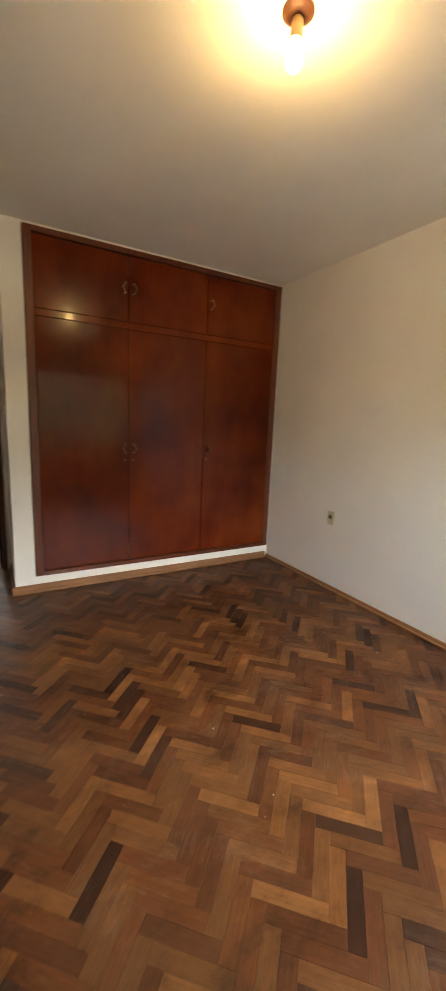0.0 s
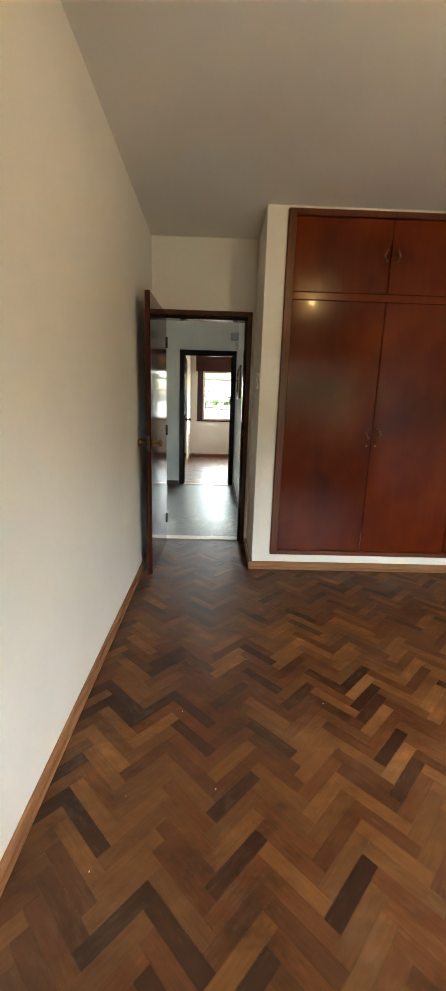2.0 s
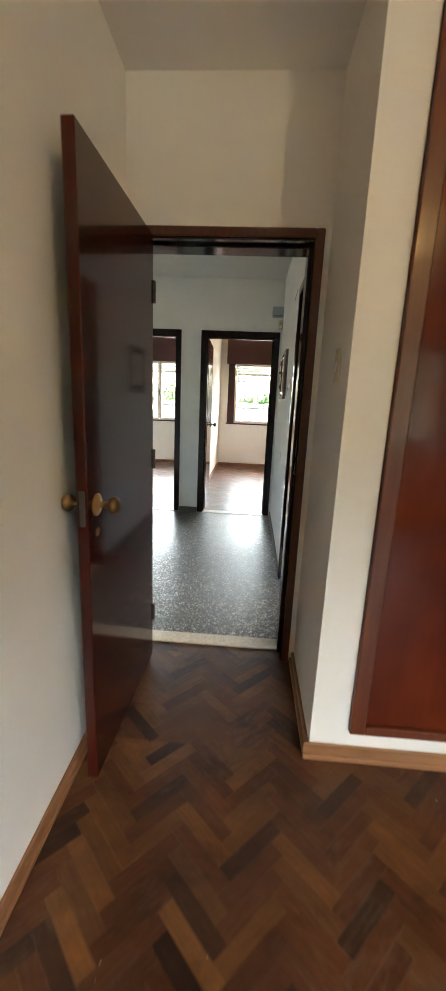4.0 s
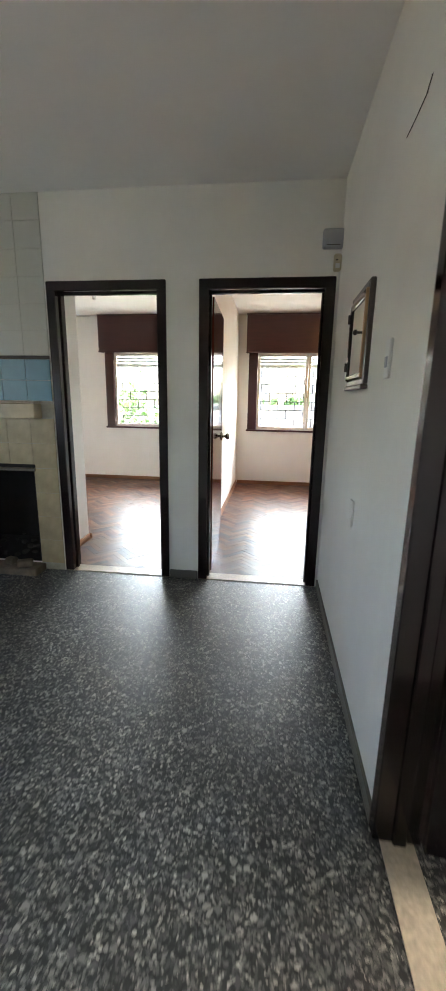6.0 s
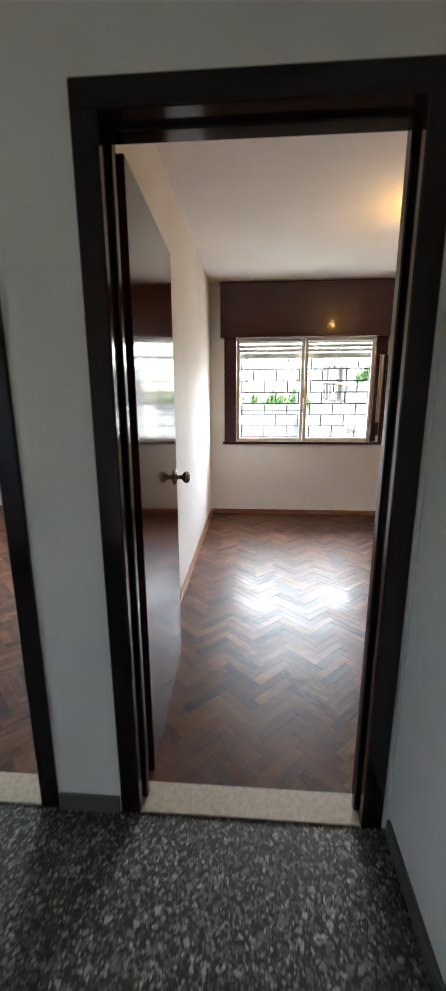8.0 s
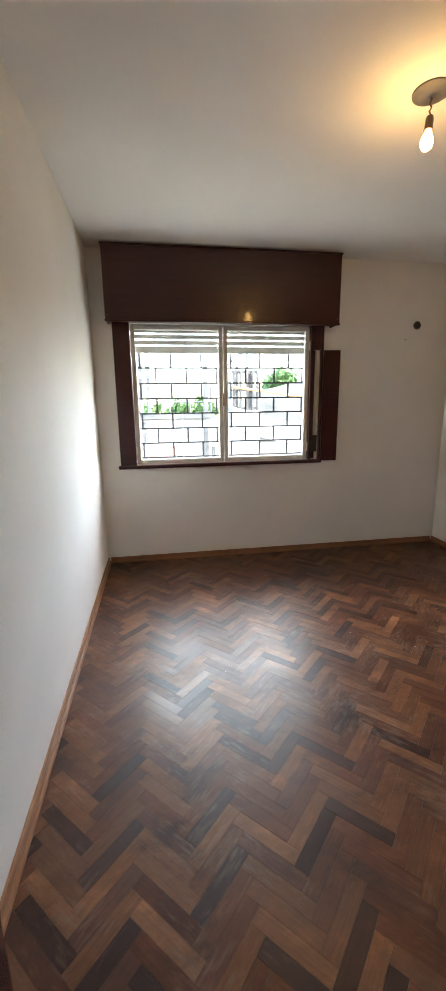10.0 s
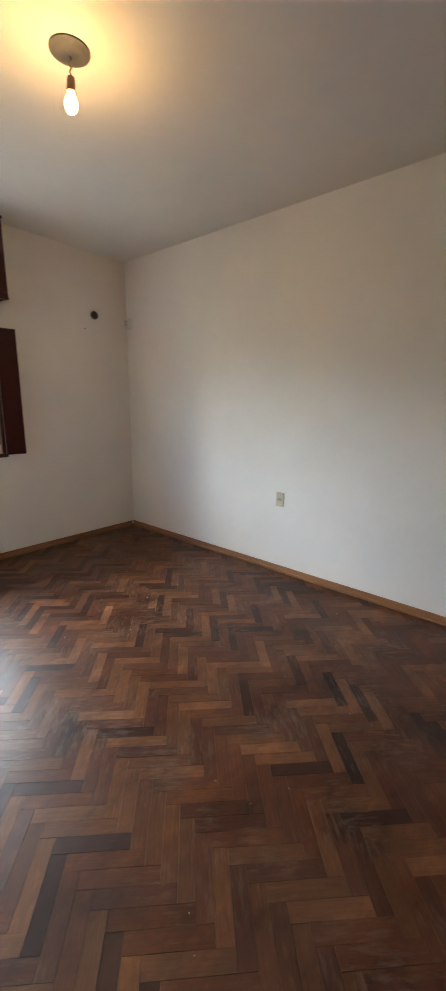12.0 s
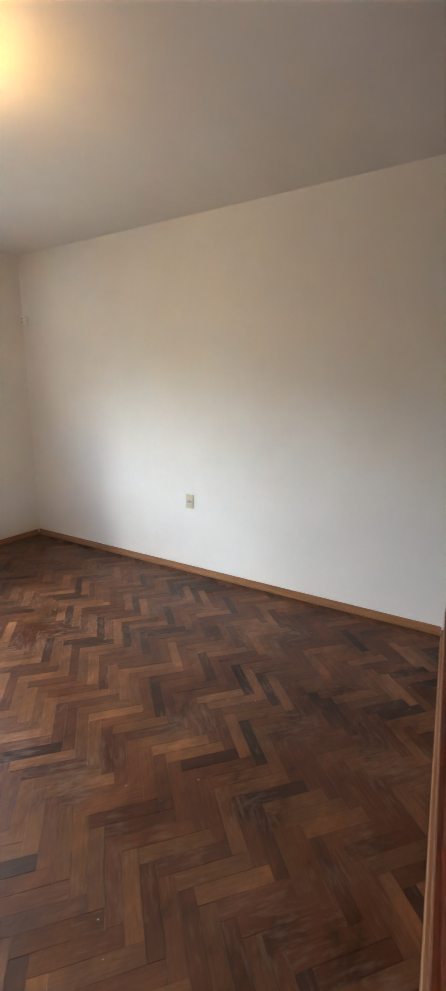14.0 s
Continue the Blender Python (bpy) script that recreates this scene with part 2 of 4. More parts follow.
    lk.new(big.outputs[0], rr.inputs["Value"])
    lk.new(rr.outputs[0], b.inputs["Roughness"])
    wob = noise_of(nd, lk, co, 9.0, detail=3)
    bump(nd, lk, wob.outputs[0], 0.08, 0.004, b)
    return m


def glass_material(name):
    m, nd, lk, b = base_material(name)
    nd.remove(b)
    t, g, mix = nd.new("ShaderNodeBsdfTransparent"), nd.new("ShaderNodeBsdfGlossy"), nd.new("ShaderNodeMixShader")
    t.inputs[0].default_value = (0.96, 0.98, 0.97, 1)
    g.inputs["Roughness"].default_value = 0.02
    mix.inputs[0].default_value = 0.05
    lk.new(t.outputs[0], mix.inputs[1])
    lk.new(g.outputs[0], mix.inputs[2])
    lk.new(mix.outputs[0], nd["Material Output"].inputs[0])
    return m


def glow(name, color, strength):
    m, nd, lk, b = base_material(name)
    b.inputs["Base Color"].default_value = (0.9, 0.85, 0.75, 1)
    b.inputs["Emission Color"].default_value = (*color, 1)
    b.inputs["Emission Strength"].default_value = strength
    return m


WALL = paint("wall_paint", (0.87, 0.85, 0.805))
HALL_WALL = paint("hall_wall_paint", (0.80, 0.79, 0.725), spread=0.09)
CEILING = paint("ceiling_paint", (0.87, 0.86, 0.83), rough=0.85, grain=35)
WARDROBE = varnished("wardrobe_veneer", (0.070, 0.0082, 0.0030), (0.128, 0.0178, 0.0050), (0.205, 0.0345, 0.0086), rough=0.18, coat=0.09, figure=0.90, spec=0.22, piece=0.16, soft=3.0)
# redder, glossier finish; also darkened to offset window light on its doors
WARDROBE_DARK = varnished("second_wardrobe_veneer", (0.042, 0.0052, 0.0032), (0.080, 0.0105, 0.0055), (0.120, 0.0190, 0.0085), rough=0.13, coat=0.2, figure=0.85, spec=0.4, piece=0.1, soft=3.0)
WARDROBE_FRAME = varnished("wardrobe_frame_wood", (0.070, 0.014, 0.005), (0.118, 0.026, 0.008), (0.175, 0.044, 0.013), rough=0.34, coat=0.2)
DOOR_WOOD = varnished("door_varnish", (0.028, 0.0048, 0.0038), (0.049, 0.0084, 0.0060), (0.076, 0.0142, 0.0092), rough=0.10, coat=0.12, spec=0.32, figure=0.8, soft=2.0)
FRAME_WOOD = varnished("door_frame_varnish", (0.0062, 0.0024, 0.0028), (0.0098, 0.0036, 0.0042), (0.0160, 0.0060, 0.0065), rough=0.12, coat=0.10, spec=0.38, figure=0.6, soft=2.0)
FRAME_GREY = varnished("worn_cabinet_frame", (0.034, 0.024, 0.022), (0.062, 0.045, 0.041), (0.115, 0.088, 0.080), rough=0.28, coat=0.1)
FRAME_WARM = varnished("bedroom_frame_varnish", (0.045, 0.0105, 0.005), (0.075, 0.019, 0.0075), (0.115, 0.032, 0.012), rough=0.3, coat=0.15)
SHUTTER_WOOD = varnished("shutter_box_paint", (0.033, 0.0066, 0.0062), (0.046, 0.0092, 0.0084), (0.062, 0.0128, 0.0112), rough=0.3, coat=0.25, along="x", spec=0.4)
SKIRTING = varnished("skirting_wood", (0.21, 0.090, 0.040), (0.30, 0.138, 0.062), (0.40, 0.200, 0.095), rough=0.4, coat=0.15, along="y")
# same wood along x; the end walls' weaker light is put into its darker tone
SKIRTING_X = varnished("skirting_wood_across_shaded", (0.185, 0.080, 0.035), (0.265, 0.120, 0.053), (0.36, 0.178, 0.083), rough=0.4, coat=0.15, along="x")
PARQUET = parquet_material("parquet_wood", (0.95, 0.84, 0.74), gloss=(0.32, 0.48), dusty=0.35, dust_tone=(0.110, 0.054, 0.027), scuffs=0.2)
PARQUET_RED = parquet_material("parquet_wood_red_brown", (0.98, 0.86, 0.96), gloss=(0.27, 0.42), dusty=0.28, dust_tone=(0.115, 0.068, 0.047), scuffs=0.38)
SUBFLOOR = plain("parquet_bed", (0.03, 0.018, 0.01), 0.9)
TERRAZZO = terrazzo_material("terrazzo")
STONE_SKIRT = plain("stone_skirting", (0.11, 0.10, 0.08), 0.45, scale=90)
THRESHOLD = plain("threshold_stone", (0.50, 0.43, 0.32), 0.4, spread=0.2, scale=60)
WHITE_METAL = plain("white_window_paint", (0.72, 0.70, 0.64), 0.4, scale=12)
SLAT = plain("shutter_slat_paint", (0.68, 0.67, 0.62), 0.5, scale=12)
IRON = plain("grille_iron", (0.012, 0.013, 0.014), 0.6)
GLASS = glass_material("window_glass")
BRASS = plain("aged_brass", (0.26, 0.165, 0.07), 0.38, metal=1.0, scale=70)
STEEL = plain("worn_nickel", (0.36, 0.32, 0.27), 0.25, metal=1.0, scale=70)
IVORY = plain("ivory_plastic", (0.62, 0.55, 0.38), 0.4, spread=0.05)
CREAM_PANEL = plain("cream_board", (0.74, 0.70, 0.58), 0.45, spread=0.05, scale=8)
WHITE_PLASTIC = plain("white_plastic", (0.75, 0.75, 0.72), 0.4, spread=0.04)
GREY_PLASTIC = plain("grey_plastic", (0.36, 0.38, 0.42), 0.45, spread=0.05)
PLATE_GREY = plain("grey_painted_plate", (0.14, 0.145, 0.16), 0.6, spread=0.06)
DARK = plain("dark_plastic", (0.04, 0.03, 0.025), 0.5)
BAKELITE = plain("brown_bakelite", (0.09, 0.035, 0.02), 0.35)
TAN = plain("tan_ceramic", (0.45, 0.28, 0.13), 0.4)
WIRE = plain("cloth_wire", (0.30, 0.17, 0.07), 0.7)
STRAP = plain("webbing_strap", (0.55, 0.52, 0.45), 0.8, scale=120)
CREAM_TILE = plain("cream_tile", (0.43, 0.355, 0.215), 0.3, spread=0.26, scale=6)
WHITE_TILE = plain("white_tile", (0.50, 0.515, 0.455), 0.38, spread=0.05, scale=4)
BLUE_TILE = plain("blue_tile", (0.075, 0.225, 0.30), 0.36, spread=0.12, scale=5)
GROUT = plain("tile_grout", (0.42, 0.42, 0.36), 0.9)
STAINED = plain("stained_hearth", (0.17, 0.135, 0.095), 0.7, spread=0.5, scale=9, relief=0.3)
SOOT = plain("sooty_brick", (0.010, 0.009, 0.0085), 0.9, spread=0.4, scale=9, relief=0.5)
ASH = plain("fireplace_debris", (0.045, 0.042, 0.040), 0.9, spread=0.4, scale=14, relief=0.6)
BULB_A = glow("bulb_glow_bright", (1.0, 0.66, 0.28), 6.0)
BULB_B = glow("bulb_glow", (1.0, 0.56, 0.18), 5.6)
CONCRETE = plain("weathered_concrete", (0.135, 0.135, 0.13), 0.9, spread=0.3, scale=2.0)
WHITEWASH = plain("whitewashed_wall", (0.42, 0.415, 0.39), 0.9, spread=0.12, scale=1.5)
ROOF_RED = plain("red_oxide_paint", (0.36, 0.10, 0.07), 0.8, spread=0.2, scale=3)
FENCE = plain("weathered_fence", (0.085, 0.08, 0.075), 0.9, spread=0.3, scale=6.0)
TANK_BLUE = plain("faded_blue_paint", (0.13, 0.16, 0.19), 0.7, spread=0.2, scale=5)
OCHRE = plain("rusty_pipe_paint", (0.32, 0.17, 0.08), 0.7, spread=0.3, scale=12)
RENDER_BEIGE = plain("beige_render", (0.25, 0.23, 0.195), 0.9, spread=0.2, scale=2.0)
LEAF = plain("foliage", (0.07, 0.13, 0.035), 0.7, spread=0.5, scale=2.5)
BARK = plain("bark", (0.10, 0.075, 0.05), 0.9, spread=0.3, scale=8)
GROUND = plain("dry_ground", (0.20, 0.19, 0.15), 0.95, spread=0.3, scale=0.4)


# ---- building helpers ----
def thing(name, x, y, z, label="", category="", group="", kind=""):
    e = new(name)
    e.location = (x, y, z)
    e.empty_display_size = 0.1
    return tagged(e, label, category, group, kind)


def part(name, bm, material, parent=None, label="", smooth=False):
    """Links a bmesh, given in world metres, as one mesh object under a thing or a part."""
    root, off = parent, Vector((0, 0, 0))
    while root is not None:
        off += Vector(root.location)
        root = root.parent
    me = bpy.data.meshes.new(name)
    bmesh.ops.translate(bm, vec=-off, verts=bm.verts)
    bmesh.ops.recalc_face_normals(bm, faces=bm.faces)
    if smooth:
        for f in bm.faces:
            f.smooth = True
    bm.to_mesh(me)
    bm.free()
    me.materials.append(material)
    ob = new(name, me)
    ob.parent = parent
    if label:
        ob["label"] = label
    return ob


def box(bm, x0, x1, y0, y1, z0, z1, bevel=0.0, m=None, seg=1):
    r = bmesh.ops.create_cube(bm, size=1.0)
    vs = r["verts"]
    bmesh.ops.scale(bm, vec=(x1 - x0, y1 - y0, z1 - z0), verts=vs)
    bmesh.ops.translate(bm, vec=((x0 + x1) / 2, (y0 + y1) / 2, (z0 + z1) / 2), verts=vs)
    if bevel:
        es = list({e for v in vs for e in v.link_edges})
        nv = bmesh.ops.bevel(bm, geom=es, offset=bevel, segments=seg, affect="EDGES", profile=0.5)
        vs = list({v for f in nv["faces"] for v in f.verts} | {v for v in vs if v.is_valid})
    if m is not None:
        bmesh.ops.transform(bm, matrix=m, verts=vs)
    return bm


def boxes(*specs, bevel=0.0):
    bm = bmesh.new()
    for s in specs:
        box(bm, *s, bevel=bevel)
    return bm


def lathe(profile, centre, axis="z", seg=20, m=None):
    """A turned solid: (radius, height) pairs round an axis."""
    bm = bmesh.new()
    rings = []
    for r, h in profile:
        rings.append([bm.verts.new((r * math.cos(2 * math.pi * i / seg), r * math.sin(2 * math.pi * i / seg), h)) for i in range(seg)])
    for a, b in zip(rings, rings[1:]):
        for i in range(seg):
            bm.faces.new((a[i], a[(i + 1) % seg], b[(i + 1) % seg], b[i]))
    bm.faces.new(rings[0][::-1])
    bm.faces.new(rings[-1])
    turn = {"z": Matrix.Identity(4), "x": Matrix.Rotation(radians(90), 4, "Y"), "-x": Matrix.Rotation(radians(-90), 4, "Y"),
            "y": Matrix.Rotation(radians(-90), 4, "X"), "-y": Matrix.Rotation(radians(90), 4, "X")}[axis]
    bmesh.ops.transform(bm, matrix=Matrix.Translation(centre) @ (m or Matrix.Identity(4)) @ turn, verts=bm.verts)
    return bm


def tube(points, radius, seg=8):
    """A round bar along points."""
    bm = bmesh.new()
    pts = [Vector(p) for p in points]
    rings = []
    for i, p in enumerate(pts):
        d = (pts[min(i + 1, len(pts) - 1)] - pts[max(i - 1, 0)]).normalized()
        q = d.to_track_quat("Z", "Y")
        rings.append([bm.verts.new(p + q @ Vector((radius * math.cos(2 * math.pi * k / seg), radius * math.sin(2 * math.pi * k / seg), 0))) for k in range(seg)])
    for a, b in zip(rings, rings[1:]):
        for k in range(seg):
            bm.faces.new((a[k], a[(k + 1) % seg], b[(k + 1) % seg], b[k]))
    bm.faces.new(rings[0][::-1])
    bm.faces.new(rings[-1])
    return bm


def wall(name, axis, t0, t1, a0, a1, z0, z1, material, holes=(), label="", category="wall"):
    """A wall of thickness t0..t1 that runs from a0 to a1 along axis, with holes (a0, a1, z0, z1) cut through."""
    sa = sorted({a0, a1, *[v for h in holes for v in h[:2]]})
    sz = sorted({z0, z1, *[v for h in holes for v in h[2:]]})
    solid = {}
    for i in range(len(sa) - 1):
        for j in range(len(sz) - 1):
            ca, cz = (sa[i] + sa[i + 1]) / 2, (sz[j] + sz[j + 1]) / 2
            solid[i, j] = not any(h[0] < ca < h[1] and h[2] < cz < h[3] for h in holes)
    bm, cache = bmesh.new(), {}

    def v(t, i, j):
        key = (t, i, j)
        if key not in cache:
            p = (sa[i], t, sz[j]) if axis == "x" else (t, sa[i], sz[j])
            cache[key] = bm.verts.new(p)
        return cache[key]

    for (i, j), s in solid.items():
        if not s:
            continue
        for t in (t0, t1):
            bm.faces.new((v(t, i, j), v(t, i + 1, j), v(t, i + 1, j + 1), v(t, i, j + 1)))
        for (di, dj), (p, q) in {(-1, 0): ((i, j), (i, j + 1)), (1, 0): ((i + 1, j), (i + 1, j + 1)), (0, -1): ((i, j), (i + 1, j)), (0, 1): ((i, j + 1), (i + 1, j + 1))}.items():
            if not solid.get((i + di, j + dj), False):
                bm.faces.new((v(t0, *p), v(t1, *p), v(t1, *q), v(t0, *q)))
    ob = part(name, bm, material)
    return tagged(ob, label, category, kind="structure")


def slab(name, material, *rects, label="", category=""):
    bm = boxes(*rects)
    return tagged(part(name, bm, material), label, category, kind="structure")


# ---- plan: bedroom A (y -7.45..-2.79), hall (y -2.61..0), bedroom B and bedroom C (y 0.11..3.80) ----
CEIL, HALL_CEIL = 2.60, 2.60
AX0, AX1, AY0, AYW, AYD = 0.02, 3.20, -7.45, -3.385, -2.79
HX0, HX1, HY0, HY1 = -2.85, 0.885, -2.61, 0.0
BX0, BX1, BY0, BY1 = -0.065, 3.165, 0.11, 3.80
CX0, CX1 = -2.92, -0.185
PIER, WBY, THR = 0.893, 0.082, -2.71
WIN = (0.14, 1.87, 0.89, 2.06)
C_SHIFT = -2.325
PLASTER = "white painted plaster wall"

# bedroom A
wall("wall_bedroom_a_side", "y", AX0 - 0.12, AX0, AY0, AYD, 0, CEIL, WALL, label="plain white painted plaster wall of the first bedroom")
wall("wall_bedroom_a_far_side", "y", AX1, AX1 + 0.15, AY0, AYD, 0, CEIL, WALL, label="plain white painted plaster wall beside the built-in wardrobe")
wall("wall_bedroom_a_back", "x", AY0 - 0.2, AY0, AX0 - 0.12, AX1 + 0.15, 0, CEIL, WALL, holes=[(1.30, 3.03, WIN[2], WIN[3])], label="white plaster wall with a window behind the walker")
wall("wall_wardrobe_pier", "y", PIER, 1.033, AYW, AYD, 0, CEIL, WALL, label="white plaster pier between door recess and wardrobe")
wall("wall_wardrobe_plinth", "x", AYW, -3.27, 1.033, AX1, 0, 0.128, WALL, label="low white plastered plinth under the wardrobe")
wall("wall_wardrobe_header", "x", AYW, -3.27, 1.033, AX1, 2.582, CEIL, WALL, label="thin white strip between wardrobe and ceiling")
wall("wall_wardrobe_edge", "x", AYW, -3.27, 3.182, AX1, 0.128, 2.582, WALL, label="narrow white plaster edge beside the wardrobe")
wall("wall_bedroom_a_door", "x", AYD, HY0, HX0 - 0.15, AX1 + 0.15, 0, CEIL, WALL, holes=[(0.03, 0.860, 0.0, 2.04)], label="white plaster wall with the first bedroom's doorway")
# hall
wall("wall_hall_side", "y", HX1, HX1 + 0.12, HY0, HY1, 0, HALL_CEIL, HALL_WALL, holes=[(-2.54, -1.735, 0.0, 2.08)], label="white plaster hall wall with a doorway and a small cabinet")
# unseen opening added in the left wall to brighten the hall
wall("wall_hall_left", "y", HX0 - 0.15, HX0, HY0, HY1, 0, HALL_CEIL, HALL_WALL, holes=[(-2.35, -1.72, 1.15, 1.9)], label="white hall wall with an unseen opening added to let daylight in")
wall("wall_hall_end", "x", HY1, BY0, CX0 - 0.15, 0.898, 0, CEIL, HALL_WALL,
     holes=[(-1.04, -0.215, 0.0, 2.07), (0.005, 0.865, 0.0, 2.07), (-2.05, -1.240, 0.058, 0.78)], label="white plaster hall wall with two open doorways")
# bathroom behind the hall's side doorway
wall("wall_bathroom_far", "x", -0.72, -0.60, HX1 + 0.12, 3.45, 0, HALL_CEIL, WALL, label=PLASTER)
wall("wall_bathroom_side", "y", 2.50, 2.62, HY0, -0.72, 0, HALL_CEIL, WALL, holes=[(-1.9, -1.2, 1.2, 2.0)], label="white plaster wall with a small window opening")
# bedroom B
wall("wall_bedroom_b_side", "y", CX1, BX0, BY0, BY1, 0, CEIL, WALL, label="white plaster wall shared by the two street-side bedrooms")
wall("wall_bedroom_b_far_side", "y", BX1, BX1 + 0.15, -0.60, BY1, 0, CEIL, WALL, label="plain white painted plaster wall with one socket")
wall("wall_window_side", "x", BY1, BY1 + 0.24, CX0 - 0.15, BX1 + 0.15, 0, CEIL, WALL,
     holes=[WIN, (WIN[0] + C_SHIFT, WIN[1] + C_SHIFT, WIN[2], WIN[3])], label="white plaster wall with two street-side windows")
wall("wall_wardrobe_b_plinth", "x", 0.005, WBY, 0.90, BX1, 0, 0.128, WALL, label="low white plastered plinth under the second wardrobe")
wall("wall_wardrobe_b_header", "x", 0.005, WBY, 0.90, BX1, 2.564, CEIL, WALL, label="thin white strip above the second wardrobe")
# bedroom C
wall("wall_bedroom_c_side", "y", CX0 - 0.15, CX0, BY0, BY1, 0, CEIL, WALL, label=PLASTER)
wall("wall_chimney_breast", "y", -1.235, -1.20, BY0, 0.74, 0, CEIL, WALL, label="white plaster pier beside the third bedroom's door")
wall("wall_chimney_breast_front", "x", 0.62, 0.74, CX0, -1.235, 0, CEIL, WALL, label="white plaster chimney breast in the third bedroom")

slab("ceiling_bedroom_a", CEILING, (AX0 - 0.15, AX1 + 0.15, AY0 - 0.2, AYD + 0.09, CEIL, CEIL + 0.15), label="white painted plaster ceiling", category="ceiling")
slab("ceiling_hall", CEILING, (HX0 - 0.15, HX1 + 0.06, HY0 - 0.09, HY1 + 0.05, HALL_CEIL, HALL_CEIL + 0.15), label="white painted plaster ceiling of the hall", category="ceiling")
slab("ceiling_bathroom", CEILING, (HX1 + 0.06, 3.45, HY0 - 0.09, -0.60, HALL_CEIL, HALL_CEIL + 0.15), label="white painted ceiling", category="ceiling")
slab("ceiling_bedrooms_b_c", CEILING, (CX0 - 0.15, BX1 + 0.15, 0.05, BY1 + 0.24, CEIL, CEIL + 0.15), label="white painted plaster ceiling", category="ceiling")
slab("ceiling_wardrobe_b", CEILING, (HX1 + 0.06, BX1 + 0.15, -0.60, 0.05, CEIL, CEIL + 0.15), label="white ceiling above the wardrobe", category="ceiling")

slab("floor_hall", TERRAZZO, (HX0 - 0.15, HX1 + 0.01, HY0, HY1, -0.12, 0.0), label="dark grey polished terrazzo floor with pale chips", category="floor")
slab("floor_bathroom", TERRAZZO, (HX1 + 0.11, 3.45, HY0, -0.60, -0.12, 0.0), label="dark terrazzo floor", category="floor")
slab("threshold_bedroom_a", THRESHOLD, (0.03, 0.860, THR, HY0, -0.12, 0.006), label="cream stone door threshold", category="threshold")
slab("threshold_bathroom", THRESHOLD, (HX1 + 0.01, HX1 + 0.11, -2.54, -1.735, -0.12, 0.006), label="cream stone door threshold", category="threshold")
slab("threshold_bedroom_b", THRESHOLD, (0.005, 0.865, HY1, BY0, -0.12, 0.006), label="cream stone door threshold", category="threshold")
slab("threshold_bedroom_c", THRESHOLD, (-1.04, -0.215, HY1, BY0, -0.12, 0.006), label="cream stone door threshold", category="threshold")


# ---- skirting ----
def skirting(name, runs, material, label, high=0.052, deep=0.012, shoe=0.012):
    """runs: (axis, face, side, a0, a1): a board along a wall's face, standing out to that side, with a small shoe."""
    bm = bmesh.new()
    for axis, face, side, a0, a1 in runs:
        for d, h in ((deep, high), (deep + shoe, high * 0.36)):
            lo, hi = sorted((face, face + side * d))
            if axis == "y":
                box(bm, lo, hi, a0, a1, 0.0, h, bevel=0.003)
            else:
                box(bm, a0, a1, lo, hi, 0.0, h, bevel=0.003)
    return tagged(part(name, bm, material), label, "baseboard", kind="structure")


OAK = "light brown varnished wooden skirting board"
skirting("baseboard_a_side", [("y", AX0, 1, AY0, AYD), ("y", PIER, -1, AYW, AYD)], SKIRTING, OAK)
skirting("baseboard_a_far_side", [("y", AX1, -1, AY0, AYW)], SKIRTING, OAK, high=0.036)
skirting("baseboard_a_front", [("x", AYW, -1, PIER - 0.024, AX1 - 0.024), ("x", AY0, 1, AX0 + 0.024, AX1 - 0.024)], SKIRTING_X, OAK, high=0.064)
skirting("baseboard_b_side", [("y", BX0, 1, BY0, BY1), ("y", BX1, -1, BY0, BY1)], SKIRTING, OAK)
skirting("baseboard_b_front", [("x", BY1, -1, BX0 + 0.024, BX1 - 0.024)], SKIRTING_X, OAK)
skirting("baseboard_b_wardrobe", [("x", WBY, 1, 0.90, BX1 - 0.024)], SKIRTING_X, OAK, high=0.124, deep=0.016)
skirting("baseboard_c_side", [("y", CX0, 1, 0.74, BY1), ("y", CX1, -1, BY0, BY1), ("y", -1.20, 1, BY0, 0.74)], SKIRTING, OAK)
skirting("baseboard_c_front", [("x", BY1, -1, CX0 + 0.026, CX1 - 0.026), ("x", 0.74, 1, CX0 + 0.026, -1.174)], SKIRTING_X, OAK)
GREYSK = "dull grey-brown stone skirting of the hall"
skirting("baseboard_hall", [("y", HX1, -1, -1.733, HY1 - 0.02), ("x", HY1, -1, -0.21, 0.0), ("y", HX0, 1, HY0, HY1)], STONE_SKIRT, GREYSK, high=0.065, deep=0.012, shoe=0.0005)


